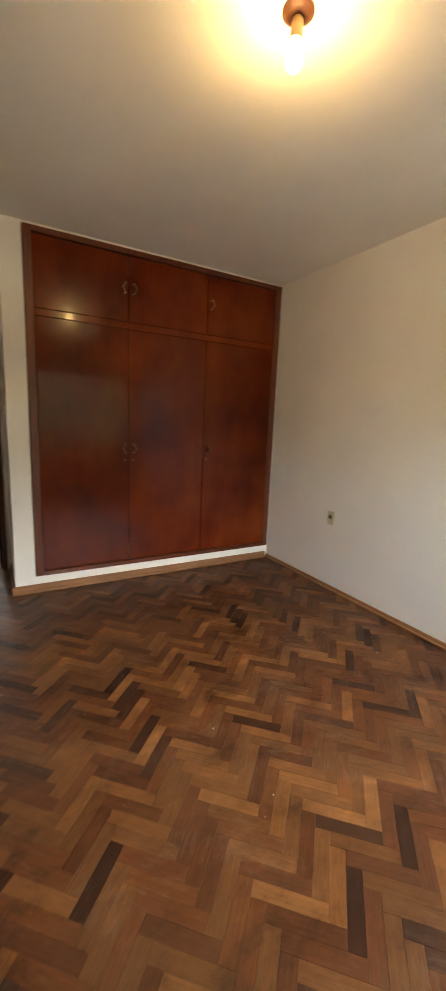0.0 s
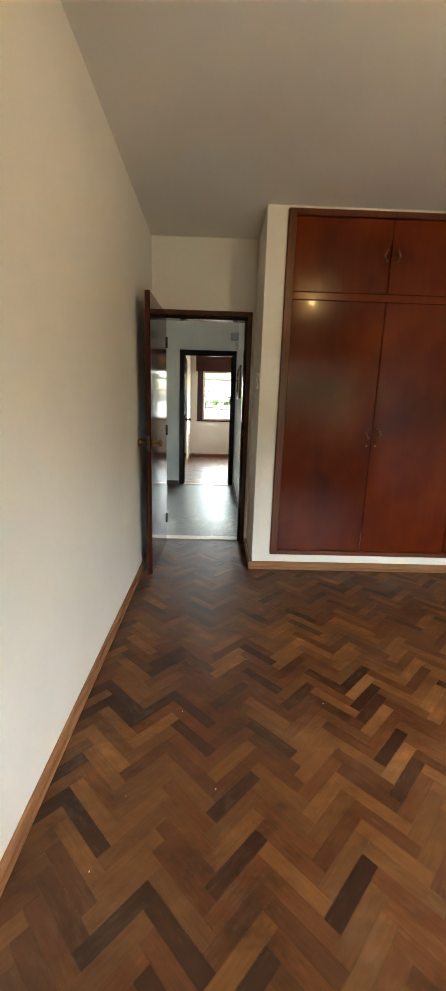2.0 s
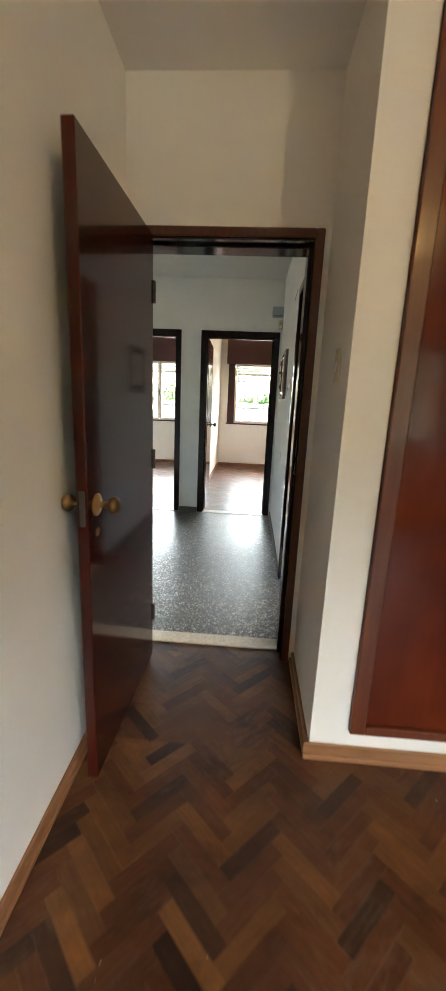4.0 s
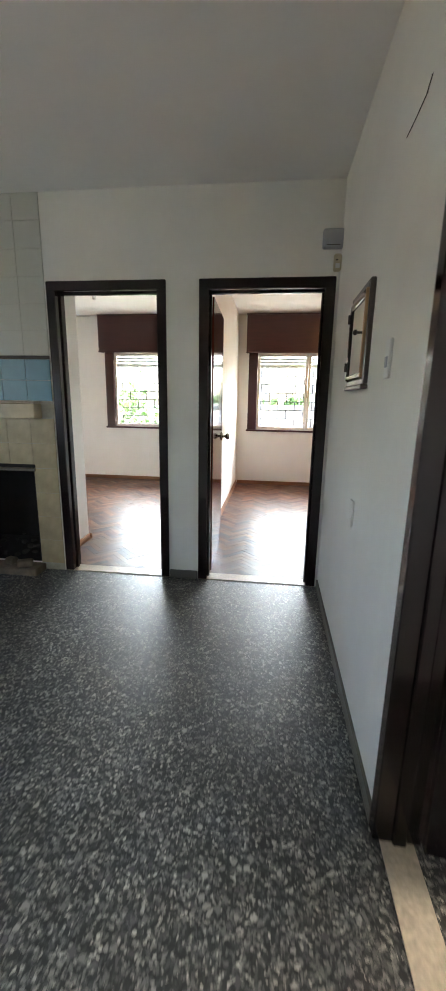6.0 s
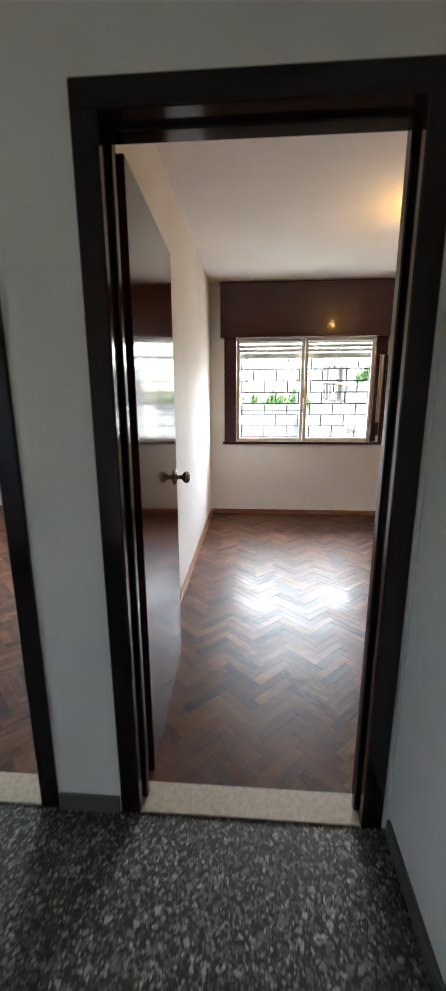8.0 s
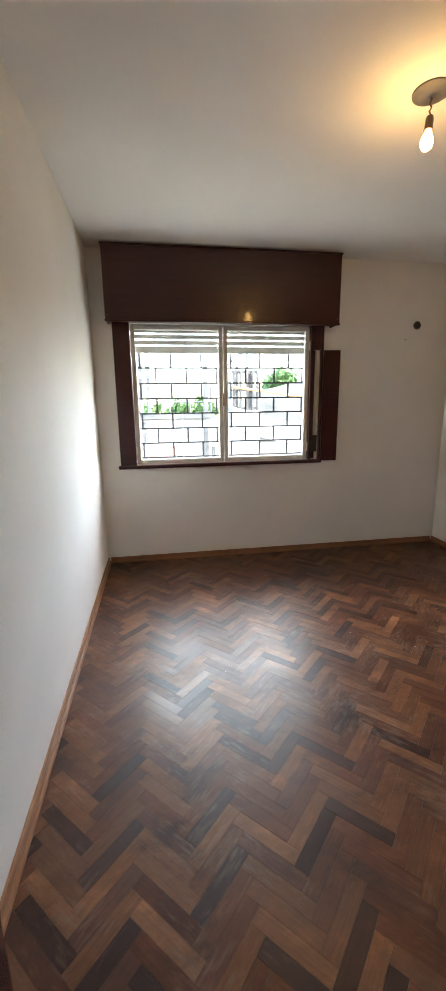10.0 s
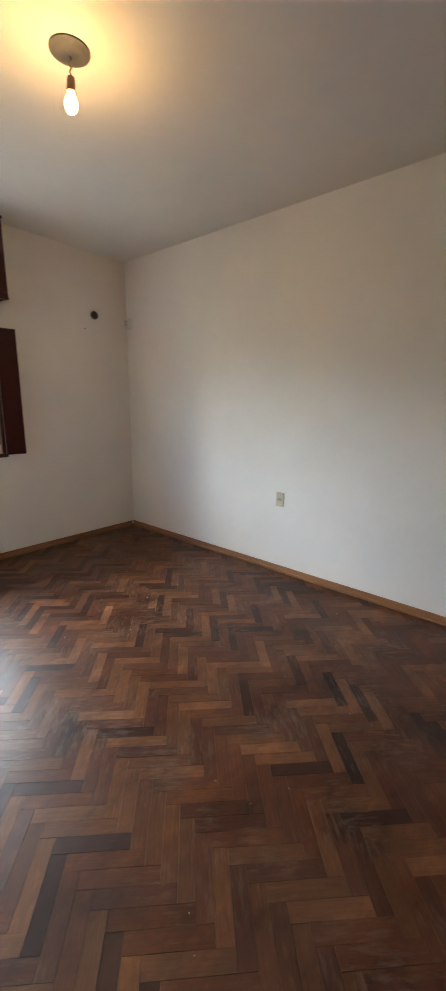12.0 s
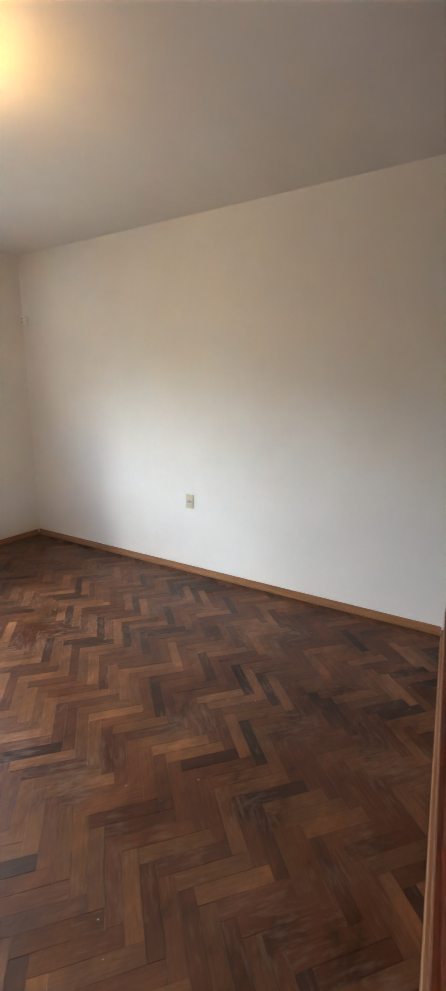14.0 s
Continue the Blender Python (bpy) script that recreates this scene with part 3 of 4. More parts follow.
# ---- door frames and doors ----
def door_frame(name, axis, t0, t1, a0, a1, top, face, material, label, proud=0.012, strike=None, casing=None):
    """Jambs and head lining an opening a0..a1; face: width of the frame seen from the front."""
    mid = ((a0 + a1) / 2, (t0 + t1) / 2) if axis == "x" else ((t0 + t1) / 2, (a0 + a1) / 2)
    th = thing(name, *mid, 0.0, label, "door frame", "door frames")
    stop = 0.012

    def jamb(n, p0, p1, z0, z1, q0, q1):
        bm = bmesh.new()
        for a, b, c, d in ((p0, p1, t0 - proud, t1 + proud), (q0, q1, t0 + 0.045, t1 - 0.035)):
            if axis == "x":
                box(bm, a, b, c, d, z0, z1, bevel=0.004)
            else:
                box(bm, c, d, a, b, z0, z1, bevel=0.004)
        return part(n, bm, material, th)

    jamb("jamb", a0, a0 + face, 0.006, top, a0 + face - 0.004, a0 + face + stop)
    r = jamb("jamb", a1 - face, a1, 0.006, top, a1 - face - stop, a1 - face + 0.004)
    bm = bmesh.new()
    for z0, z1, c, d in ((top - face, top + 0.001, t0 - proud - 0.001, t1 + proud + 0.001), (top - face - stop, top - face + 0.004, t0 + 0.045, t1 - 0.035)):
        if axis == "x":
            box(bm, a0 + 0.001, a1 - 0.001, c, d, z0, z1, bevel=0.004)
        else:
            box(bm, c, d, a0 + 0.001, a1 - 0.001, z0, z1, bevel=0.004)
    part("head", bm, material, th)
    if casing:
        y1 = t0 - proud - 0.002
        part("casing", boxes((a1 - 0.034, a1 + 0.004, y1 - 0.010, y1, 0.0, top + 0.006), bevel=0.004), casing, th, "red-brown casing board")
        part("casing", boxes((a0 - 0.004, a0 + 0.034, y1 - 0.010, y1, 0.0, top + 0.006), bevel=0.004), casing, th, "red-brown casing board")
        part("casing", boxes((a0 + 0.034, a1 - 0.034, y1 - 0.010, y1, top - 0.032, top + 0.006), bevel=0.004), casing, th, "red-brown casing board")
    if strike:
        for z0, z1 in strike:
            part("strike_plate", boxes((a1 - face - 0.002, a1 - face + 0.004, t0 + 0.004, t0 + 0.028, z0, z1), bevel=0.001), STEEL, th, "small metal lock strike plate")
    return th


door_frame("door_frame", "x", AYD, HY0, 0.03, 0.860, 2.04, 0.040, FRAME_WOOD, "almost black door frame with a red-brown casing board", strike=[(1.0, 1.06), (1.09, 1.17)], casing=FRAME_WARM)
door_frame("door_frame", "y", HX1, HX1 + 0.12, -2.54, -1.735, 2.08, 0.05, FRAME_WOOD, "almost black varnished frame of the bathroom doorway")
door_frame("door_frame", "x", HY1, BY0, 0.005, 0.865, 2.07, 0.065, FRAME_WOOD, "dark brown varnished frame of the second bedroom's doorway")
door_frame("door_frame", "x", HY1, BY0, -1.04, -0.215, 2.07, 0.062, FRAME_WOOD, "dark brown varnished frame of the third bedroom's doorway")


def knob_set(leaf, w, z, thick, material):
    """Turned knobs with roses on both faces of a leaf that lies along local x."""
    for s in (-1, 1):
        y = s * thick / 2
        part("knob", lathe([(0.036, 0), (0.036, 0.004), (0.028, 0.009), (0.011, 0.012), (0.010, 0.034), (0.018, 0.040), (0.027, 0.048), (0.029, 0.058), (0.024, 0.068), (0.012, 0.073)],
                               (w - 0.065, y, z), "y" if s > 0 else "-y"), material, leaf, "round metal door knob", smooth=True)
    part("latch_plate", boxes((w - 0.001, w + 0.0015, -0.009, 0.009, z - 0.055, z + 0.055), bevel=0.0005), DARK, leaf)
    part("keyhole_cover", lathe([(0.013, 0), (0.013, 0.003), (0.009, 0.005)], (w - 0.065, thick / 2, z - 0.09), "y", seg=12), material, leaf)


def door_leaf(name, hinge, angle, w, top, material, metal, label, knob_z=1.05, z0=0.012, hinge_metal=DARK):
    """A flush veneered door leaf, hinged at hinge and turned by angle degrees about z from +x."""
    th = tagged(new(name), label, "door", "doors")
    thick = 0.036
    part("panel", boxes((0.0, w, -thick / 2, thick / 2, z0, top), bevel=0.003), material, th)
    knob_set(th, w, knob_z, thick, metal)
    for z in (0.25, 1.05, top - 0.22):
        part("hinge", lathe([(0.007, -0.045), (0.007, 0.045)], (-0.006, thick / 2 + 0.003, z), seg=10), hinge_metal, th)
    th.matrix_basis = Matrix.Translation((hinge[0], hinge[1], 0)) @ Matrix.Rotation(radians(angle), 4, "Z")
    return th


door_leaf("door", (0.127, -2.834), -91.4, 0.745, 2.0, DOOR_WOOD, BRASS, "open dark red-brown flush wooden door with brass knobs", 1.0)
door_leaf("door", (0.066, 0.142), 92.0, 0.75, 2.0, DOOR_WOOD, STEEL, "open dark red-brown varnished flush door with metal knob", 1.005)
door_leaf("door", (1.016, -1.795), -6.0, 0.68, 2.0, FRAME_WOOD, STEEL, "open dark varnished bathroom door", 1.05)


# ---- built-in wardrobes ----
def pull(name, parent, x, y, z, lean, metal):
    """A bail pull: two posts and a bar bent outwards to one side."""
    k = 0.034
    bm = tube([(x, y, z + k), (x, y - 0.030, z + k)], 0.0045)
    for b2 in (tube([(x, y, z - k), (x, y - 0.030, z - k)], 0.0045), tube([(x, y - 0.030, z + k + 0.006), (x + lean * 0.022, y - 0.030, z), (x, y - 0.030, z - k - 0.006)], 0.006)):
        tmp = bpy.data.meshes.new("tmp")
        b2.to_mesh(tmp)
        b2.free()
        bm.from_mesh(tmp)
        bpy.data.meshes.remove(tmp)
    return part(name, bm, metal, parent, "bent brass pull handle", smooth=True)


def wardrobe(name, x0, x1, y, z0, z1, depth, inner, label, veneer=WARDROBE):
    """A built-in wardrobe that faces -y: frame, tall doors below, short ones above; pulls in pairs."""
    th = thing(name, (x0 + x1) / 2, y, z0, label, "wardrobe", "built-in wardrobes")
    f, rail0, rail1 = 0.055, 2.018, 2.068
    cols = [x0 + f, *inner, x1 - f]
    part("side_board", boxes((x0, x0 + f, y - 0.022, y + 0.03, z0, z1), bevel=0.003), WARDROBE_FRAME, th)
    part("side_board", boxes((x1 - f, x1, y - 0.022, y + 0.03, z0, z1), bevel=0.003), WARDROBE_FRAME, th)
    part("bottom_board", boxes((x0 + f, x1 - f, y - 0.022, y + 0.03, z0, z0 + 0.035), bevel=0.003), WARDROBE_FRAME, th)
    part("top_board", boxes((x0 + f, x1 - f, y - 0.022, y + 0.03, z1 - 0.04, z1), bevel=0.003), WARDROBE_FRAME, th)
    part("middle_rail", boxes((x0 + f, x1 - f, y - 0.009, y + 0.03, rail0, rail1), bevel=0.003), veneer, th)
    part("carcass", boxes((x0, x0 + 0.018, y + 0.03, y + depth, z0, z1), (x1 - 0.018, x1, y + 0.03, y + depth, z0, z1), (x0, x1, y + depth, y + depth + 0.018, z0, z1)), veneer, th)
    for i in range(len(cols) - 1):
        a, b = cols[i] + 0.002, cols[i + 1] - 0.002
        for lo, hi, hz in ((z0 + 0.038, rail0 - 0.003, 1.105), (rail1 + 0.003, z1 - 0.043, 2.305)):
            d = part("wardrobe_door", boxes((a, b, y - 0.006 - 0.0015 * i, y + 0.014, lo, hi), bevel=0.002), veneer, th)
            hx = b - 0.03 if i % 2 == 0 and i < len(cols) - 2 else a + 0.03
            pull("handle", d, hx, y - 0.008, hz, -1 if hx > (a + b) / 2 else 1, BRASS)
            if hz < 2:
                part("keyhole", lathe([(0.008, 0), (0.008, 0.002), (0.004, 0.003)], (hx, y - 0.007 - 0.0015 * i, 1.01), "-y", seg=10), BRASS, d)
    part("hinge", boxes((x0 + f - 0.004, x0 + f + 0.004, y - 0.012, y - 0.004, 1.42, 1.50), bevel=0.001), DARK, th)
    part("hinge", boxes((x0 + f - 0.004, x0 + f + 0.004, y - 0.012, y - 0.004, 0.32, 0.40), bevel=0.001), DARK, th)
    return th


ward = wardrobe("wardrobe", 1.035, 3.180, AYW, 0.130, 2.580, 0.54, (1.755, 2.425), "built-in wardrobe with reddish-brown varnished doors and brass pulls")
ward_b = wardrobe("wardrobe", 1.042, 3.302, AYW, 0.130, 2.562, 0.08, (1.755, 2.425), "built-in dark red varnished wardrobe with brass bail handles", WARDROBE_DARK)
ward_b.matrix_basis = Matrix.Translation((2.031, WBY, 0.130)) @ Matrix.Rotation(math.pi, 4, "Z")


# ---- windows ----
def window(name, label):
    """Street-side window: wooden surround, two white sashes, roller shutter part way down, strap with its cover open."""
    y = BY1
    th = thing(name, 1.025, y, 0.93, label, "window", "windows", "structure")
    part("surround_board", boxes((0.055, 0.20, y - 0.026, y + 0.14, 0.925, 2.155), bevel=0.003), SHUTTER_WOOD, th, "red-brown painted board")
    right = part("surround_board", boxes((1.85, 1.875, y - 0.026, y + 0.14, 0.925, 2.155), (1.95, 1.975, y - 0.026, y + 0.14, 0.925, 2.155), (1.875, 1.95, y + 0.03, y + 0.14, 0.925, 2.155),
                                         (1.875, 1.95, y - 0.026, y + 0.03, 1.94, 2.155), bevel=0.002), SHUTTER_WOOD, th)
    part("window_sill", boxes((0.035, 1.985, y - 0.040, y + 0.14, 0.895, 0.925), bevel=0.004), SHUTTER_WOOD, th, "red-brown painted sill board")
    part("strap", boxes((1.895, 1.915, y - 0.020, y - 0.017, 1.16, 1.94)), STRAP, right, "pale webbing strap of the roller shutter")
    part("strap_winder", boxes((1.88, 1.945, y - 0.012, y + 0.028, 1.00, 1.16), bevel=0.008), DARK, right)
    cover = boxes((0.0, 0.155, -0.008, 0.008, 0.915, 1.935), bevel=0.002)
    bmesh.ops.transform(cover, matrix=Matrix.Translation((1.975, y - 0.034, 0)) @ Matrix.Rotation(radians(-6), 4, "Z"), verts=cover.verts)
    part("strap_cover", cover, SHUTTER_WOOD, th, "red-brown strap cover standing open")
    # sashes
    for i, (a, b) in enumerate(((0.20, 1.025), (1.025, 1.85))):
        w, yy = 0.042, y + 0.012
        sash = part("sash", boxes((a + 0.002, a + w, yy, yy + 0.035, 0.93, 2.135), (b - w, b - 0.002, yy, yy + 0.035, 0.93, 2.135),
                                  (a + w, b - w, yy, yy + 0.035, 0.93, 0.93 + w), (a + w, b - w, yy, yy + 0.035, 2.135 - w * 0.8, 2.135), bevel=0.004), WHITE_METAL, th, "off-white painted sash frame")
        part("pane", boxes((a + w - 0.004, b - w + 0.004, yy + 0.015, yy + 0.019, 0.93 + w - 0.004, 2.135 - w * 0.8 + 0.004)), GLASS, sash).visible_shadow = False
        hx = a if i == 0 else b
        for z in (1.05, 1.98):
            part("hinge", lathe([(0.009, -0.04), (0.009, 0.04)], (hx, y + 0.004, z), seg=10), WHITE_METAL, sash)
    part("latch", boxes((1.018, 1.032, y - 0.004, y + 0.012, 1.45, 1.56), bevel=0.003), BRASS, th, "small metal latch")
    # shutter slats at the top of the opening
    z = 2.135
    for i, h in enumerate((0.042, 0.042, 0.042, 0.065)):
        part("shutter_slat", boxes((0.205, 1.845, y + 0.115, y + 0.127, z - h, z - 0.005), bevel=0.003), SLAT, th, "cream roller shutter slat")
        z -= h + 0.008
    part("head_lining", boxes((0.20, 1.85, y + 0.05, y + 0.235, 2.137, 2.154), bevel=0.002), WHITE_METAL, th)
    part("window_lining", boxes((0.20, 1.85, y + 0.05, y + 0.235, 0.905, 0.93), bevel=0.003), WHITE_METAL, th)
    return th


def shutter_box(name, label):
    y = BY1
    th = thing(name, 1.03, y, 2.13, label, "shutter box", "roller shutter boxes")
    part("front_panel", boxes((0.02, 2.048, y - 0.172, y - 0.154, 2.135, 2.690), bevel=0.003), SHUTTER_WOOD, th)
    part("side_panel", boxes((0.02, 0.038, y - 0.154, y - 0.001, 2.135, 2.690), bevel=0.002), SHUTTER_WOOD, th)
    part("side_panel", boxes((2.030, 2.048, y - 0.154, y - 0.001, 2.135, 2.690), bevel=0.002), SHUTTER_WOOD, th)
    part("bottom_panel", boxes((0.038, 2.030, y - 0.154, y - 0.001, 2.150, 2.166)), SHUTTER_WOOD, th)
    part("top_moulding", boxes((0.012, 2.056, y - 0.180, y - 0.001, 2.690, 2.706), bevel=0.005), SHUTTER_WOOD, th)
    part("bottom_moulding", boxes((0.016, 2.052, y - 0.178, y - 0.150, 2.128, 2.146), bevel=0.004), SHUTTER_WOOD, th)
    for x in (0.04, 2.025):
        part("screw", lathe([(0.005, 0), (0.004, 0.003)], (x, y - 0.172, 2.175), "-y", seg=8), STEEL, th)
    return th


def grille(name, label):
    """Iron grille of bars in running bond, fixed in the outer reveal."""
    y = BY1 + 0.20
    th = thing(name, 1.005, y, WIN[2], label, "window grille", "window grilles")
    step, xa, xb, bar = 0.1325, WIN[0] + 0.01, WIN[1] - 0.01, 0.0065
    levels = [0.925 + i * step for i in range(9)]
    for z in levels:
        part("horizontal_bar", boxes((xa, xb, y - bar, y + bar, z - bar, z + bar)), IRON, th)
    for i, z in enumerate(levels[:-1]):
        x = 0.30 + (0.136 if i % 2 else 0.0)
        while x < xb:
            part("short_bar", boxes((x - bar * 1.15, x + bar * 1.15, y - bar * 0.8, y + bar * 0.8, z + bar, z + step - bar)), IRON, th)
            x += 0.272
    return th


win_b = window("window_1", "white two-sash window with red-brown surround and roller shutter")
box_b = shutter_box("shutter_box", "red-brown painted wooden roller shutter box above the window")
gr_b = grille("window_grille", "dark iron window grille in a brick pattern")
for ob in (win_b, box_b):
    ob.location = (ob.location.x * 0.942 + 0.051, ob.location.y, ob.location.z * 0.9545 + 0.002)
    ob.scale = (0.942, 1.0, 0.9545)
for ob in (win_b, box_b, gr_b):
    c = copy_thing(ob, Matrix.Translation(Vector(ob.location) + Vector((C_SHIFT, 0, 0))))
    d = copy_thing(ob, Matrix.Translation((2.165, AY0 - (ob.location.y - BY1), ob.location.z)) @ Matrix.Rotation(math.pi, 4, "Z"))
    if ob is win_b:
        c.name, d.name = "window_2", "window_3"


# ---- hanging bulbs ----
def bulb_lamp(name, x, y, ztop, rose_r, wire, glow_mat, socket_mat, rose_mat, tilt, k, label):
    """Ceiling plate, twisted wire, lamp holder and a bare glowing bulb."""
    th = thing(name, x, y, ztop, label, "ceiling lamp", "bare ceiling bulbs")
    part("ceiling_plate", lathe([(rose_r, 0.0), (rose_r, -0.006), (rose_r * 0.7, -0.014), (0.012, -0.018)], (x, y, ztop), seg=32), rose_mat, th, smooth=False)
    m = Matrix.Scale(k, 4) @ Matrix.Rotation(radians(tilt), 4, "Y") @ Matrix.Rotation(radians(-tilt * 0.6), 4, "X")
    z = ztop - 0.018
    if wire > 0.02:
        pts = [(x + 0.004 * math.sin(i * 1.9), y + 0.004 * math.cos(i * 1.9), z - wire * i / 8) for i in range(9)]
        part("wire", tube(pts, 0.0035, 6), WIRE, th, "short twisted cloth-covered wire")
    z -= wire
    part("lamp_holder", lathe([(0.008, 0.004), (0.018, -0.004), (0.021, -0.02), (0.021, -0.06), (0.023, -0.062), (0.023, -0.072), (0.016, -0.074)], (x, y, z), m=m, seg=20), socket_mat, th, smooth=False)
    part("bulb", lathe([(0.012, -0.066), (0.014, -0.080), (0.024, -0.098), (0.030, -0.118), (0.0305, -0.132), (0.026, -0.150), (0.016, -0.163), (0.005, -0.168)], (x, y, z), m=m, seg=24), glow_mat, th, "lit warm glass bulb", smooth=True)
    return th


bulb_lamp("ceiling_lamp", 1.578, 1.964, CEIL, 0.074, 0.066, BULB_B, BAKELITE, PLATE_GREY, 6, 0.76, "bare lit bulb hanging from a short wire")
bulb_lamp("ceiling_lamp", 1.67, -5.42, CEIL, 0.05, 0.0, BULB_A, TAN, BAKELITE, 4, 0.9, "bare bright bulb in a small ceiling holder")
cl = thing("ceiling_lamp", -1.72, 2.33, CEIL, "small unlit white ceiling lamp holder", "ceiling lamp")
part("ceiling_plate", lathe([(0.04, 0), (0.04, -0.008), (0.012, -0.014)], (-1.72, 2.33, CEIL)), WHITE_PLASTIC, cl)
part("wire", tube([(-1.72, 2.33, CEIL - 0.012), (-1.72, 2.33, CEIL - 0.05)], 0.004), WIRE, cl)
part("lamp_holder", lathe([(0.014, 0), (0.022, -0.01), (0.022, -0.055), (0.016, -0.06)], (-1.72, 2.33, CEIL - 0.05)), WHITE_PLASTIC, cl)


# ---- wall fittings ----
def wall_plate(name, axis, face, side, a, z, w, h, material, label, category, rocker=None, depth=0.010):
    """A switch or socket plate on a wall's face."""
    at = (face, a, z) if axis == "y" else (a, face, z)
    th = thing(name, *at, label, category, "wall plates")

    def bit(n, da, dz, bw, bh, d0, d1, mt, bevel, lb=""):
        lo, hi = sorted((face + side * d0, face + side * d1))
        r = (a + da - bw / 2, a + da + bw / 2)
        spec = (lo, hi, *r, z + dz - bh / 2, z + dz + bh / 2) if axis == "y" else (*r, lo, hi, z + dz - bh / 2, z + dz + bh / 2)
        return part(n, boxes(spec, bevel=bevel), mt, th, lb)

    bit("plate", 0, 0, w, h, 0.0, depth, material, 0.003 if depth < 0.02 else 0.009)
    for n, da, dz, bw, bh, mt in rocker or ():
        bit(n, da, dz, bw, bh, depth, depth + 0.004, mt, 0.001)
    return th


SOCKET = [("socket_insert", 0, 0, 0.036, 0.018, GREY_PLASTIC)]
wall_plate("socket", "y", BX1, -1, 1.942, 0.589, 0.068, 0.11, IVORY, "ivory plastic wall socket above the skirting", "socket", SOCKET)
wall_plate("socket", "y", AX1, -1, -4.245, 0.603, 0.068, 0.11, IVORY, "ivory plastic wall socket low on the wall", "socket", [("socket_insert", 0, 0.01, 0.036, 0.03, DARK)])
wall_plate("light_switch", "y", PIER, -1, -3.22, 1.47, 0.062, 0.115, IVORY, "ivory plastic light switch beside the doorway", "switch", [("rocker", 0, -0.005, 0.026, 0.03, WHITE_PLASTIC)])
wall_plate("light_switch", "y", HX1, -1, -1.365, 1.45, 0.055, 0.125, WHITE_PLASTIC, "white plastic light switch in the hall", "switch", [("rocker", 0, -0.01, 0.022, 0.034, GREY_PLASTIC)])
wall_plate("blank_plate", "y", HX1, -1, -1.0, 0.83, 0.06, 0.12, HALL_WALL, "painted-over blank cover plate on the hall wall", "cover plate")
wall_plate("alarm_box", "x", HY1, -1, 0.828, 2.272, 0.125, 0.105, GREY_PLASTIC, "grey plastic alarm box high in the corner", "alarm box", [("front_cover", 0, 0, 0.100, 0.070, GREY_PLASTIC), ("slot", 0, -0.038, 0.08, 0.004, DARK)], depth=0.045)
wall_plate("alarm_sensor", "x", HY1, -1, 0.862, 2.142, 0.046, 0.098, IVORY, "small white alarm sensor below the alarm box", "detector", [("lens", 0.0, -0.02, 0.026, 0.026, WHITE_PLASTIC), ("slot", -0.006, 0.012, 0.014, 0.006, DARK)], depth=0.035)
wall_plate("alarm_sensor", "y", BX1, -1, BY1 - 0.058, 2.045, 0.066, 0.088, WHITE_PLASTIC, "small white alarm sensor in the room corner", "detector", [("lens", 0.0, -0.012, 0.024, 0.026, IVORY), ("slot", 0.0, 0.018, 0.018, 0.006, DARK)], depth=0.052)

# round pipe stub left in the wall beside the window
pipe = thing("wall_pipe_hole", 2.806, BY1, 2.075, "dark round pipe hole high beside the window", "pipe hole")
part("rim", lathe([(0.036, 0), (0.036, 0.006), (0.028, 0.010)], (2.806, BY1, 2.075), "-y", seg=20), CONCRETE, pipe)
part("plug", lathe([(0.028, 0.0), (0.027, 0.012), (0.012, 0.014)], (2.806, BY1 - 0.001, 2.075), "-y", seg=16), DARK, pipe)

# surface cable in the corner of the hall, and a wire end by the doorway
cable = part("corner_cable", tube([(HX1 - 0.006, -0.006, 2.10), (HX1 - 0.008, -0.006, 1.2), (HX1 - 0.006, -0.007, 0.07)], 0.005), WHITE_PLASTIC)
tagged(cable, "white painted cable running down the hall corner", "cable")
wire = part("loose_wire", tube([(HX1 - 0.001, -1.50, 2.135), (HX1 - 0.004, -1.475, 2.105), (HX1 - 0.004, -1.40, 2.098), (HX1 - 0.001, -1.30, 2.102)], 0.0016), DARK)
lead = part("cabinet_wire", tube([(HX1 - 0.002, -0.684, 1.765), (HX1 - 0.003, -0.36, 1.772), (HX1 - 0.002, -0.02, 1.768)], 0.0012), HALL_WALL)
tagged(lead, "thin grey wire running from the wall cabinet to the corner", "wire")
tagged(wire, "thin loose dark wire end on the hall wall", "wire")

# small meter cabinet with a glazed door
cab = thing("meter_cabinet", HX1, -0.90, 1.385, "small wooden wall cabinet with a glazed door and dark knob", "cabinet")
ca, cb, cz0, cz1, cf = -1.065, -0.685, 1.385, 1.78, HX1
part("cabinet_frame", boxes((cf - 0.022, cf, ca, ca + 0.018, cz0, cz1), (cf - 0.022, cf, cb - 0.022, cb, cz0, cz1), (cf - 0.022, cf, ca + 0.018, cb - 0.022, cz0, cz0 + 0.024),
                            (cf - 0.022, cf, ca + 0.018, cb - 0.022, cz1 - 0.030, cz1), bevel=0.004), FRAME_GREY, cab, "worn grey-brown wooden outer frame")
part("sill", boxes((cf - 0.03, cf - 0.001, ca - 0.004, cb + 0.004, cz0 - 0.018, cz0 - 0.001), bevel=0.003), FRAME_GREY, cab, "pale grey ledge")
d0, d1, e0, e1 = ca + 0.020, cb - 0.024, cz0 + 0.026, cz1 - 0.032
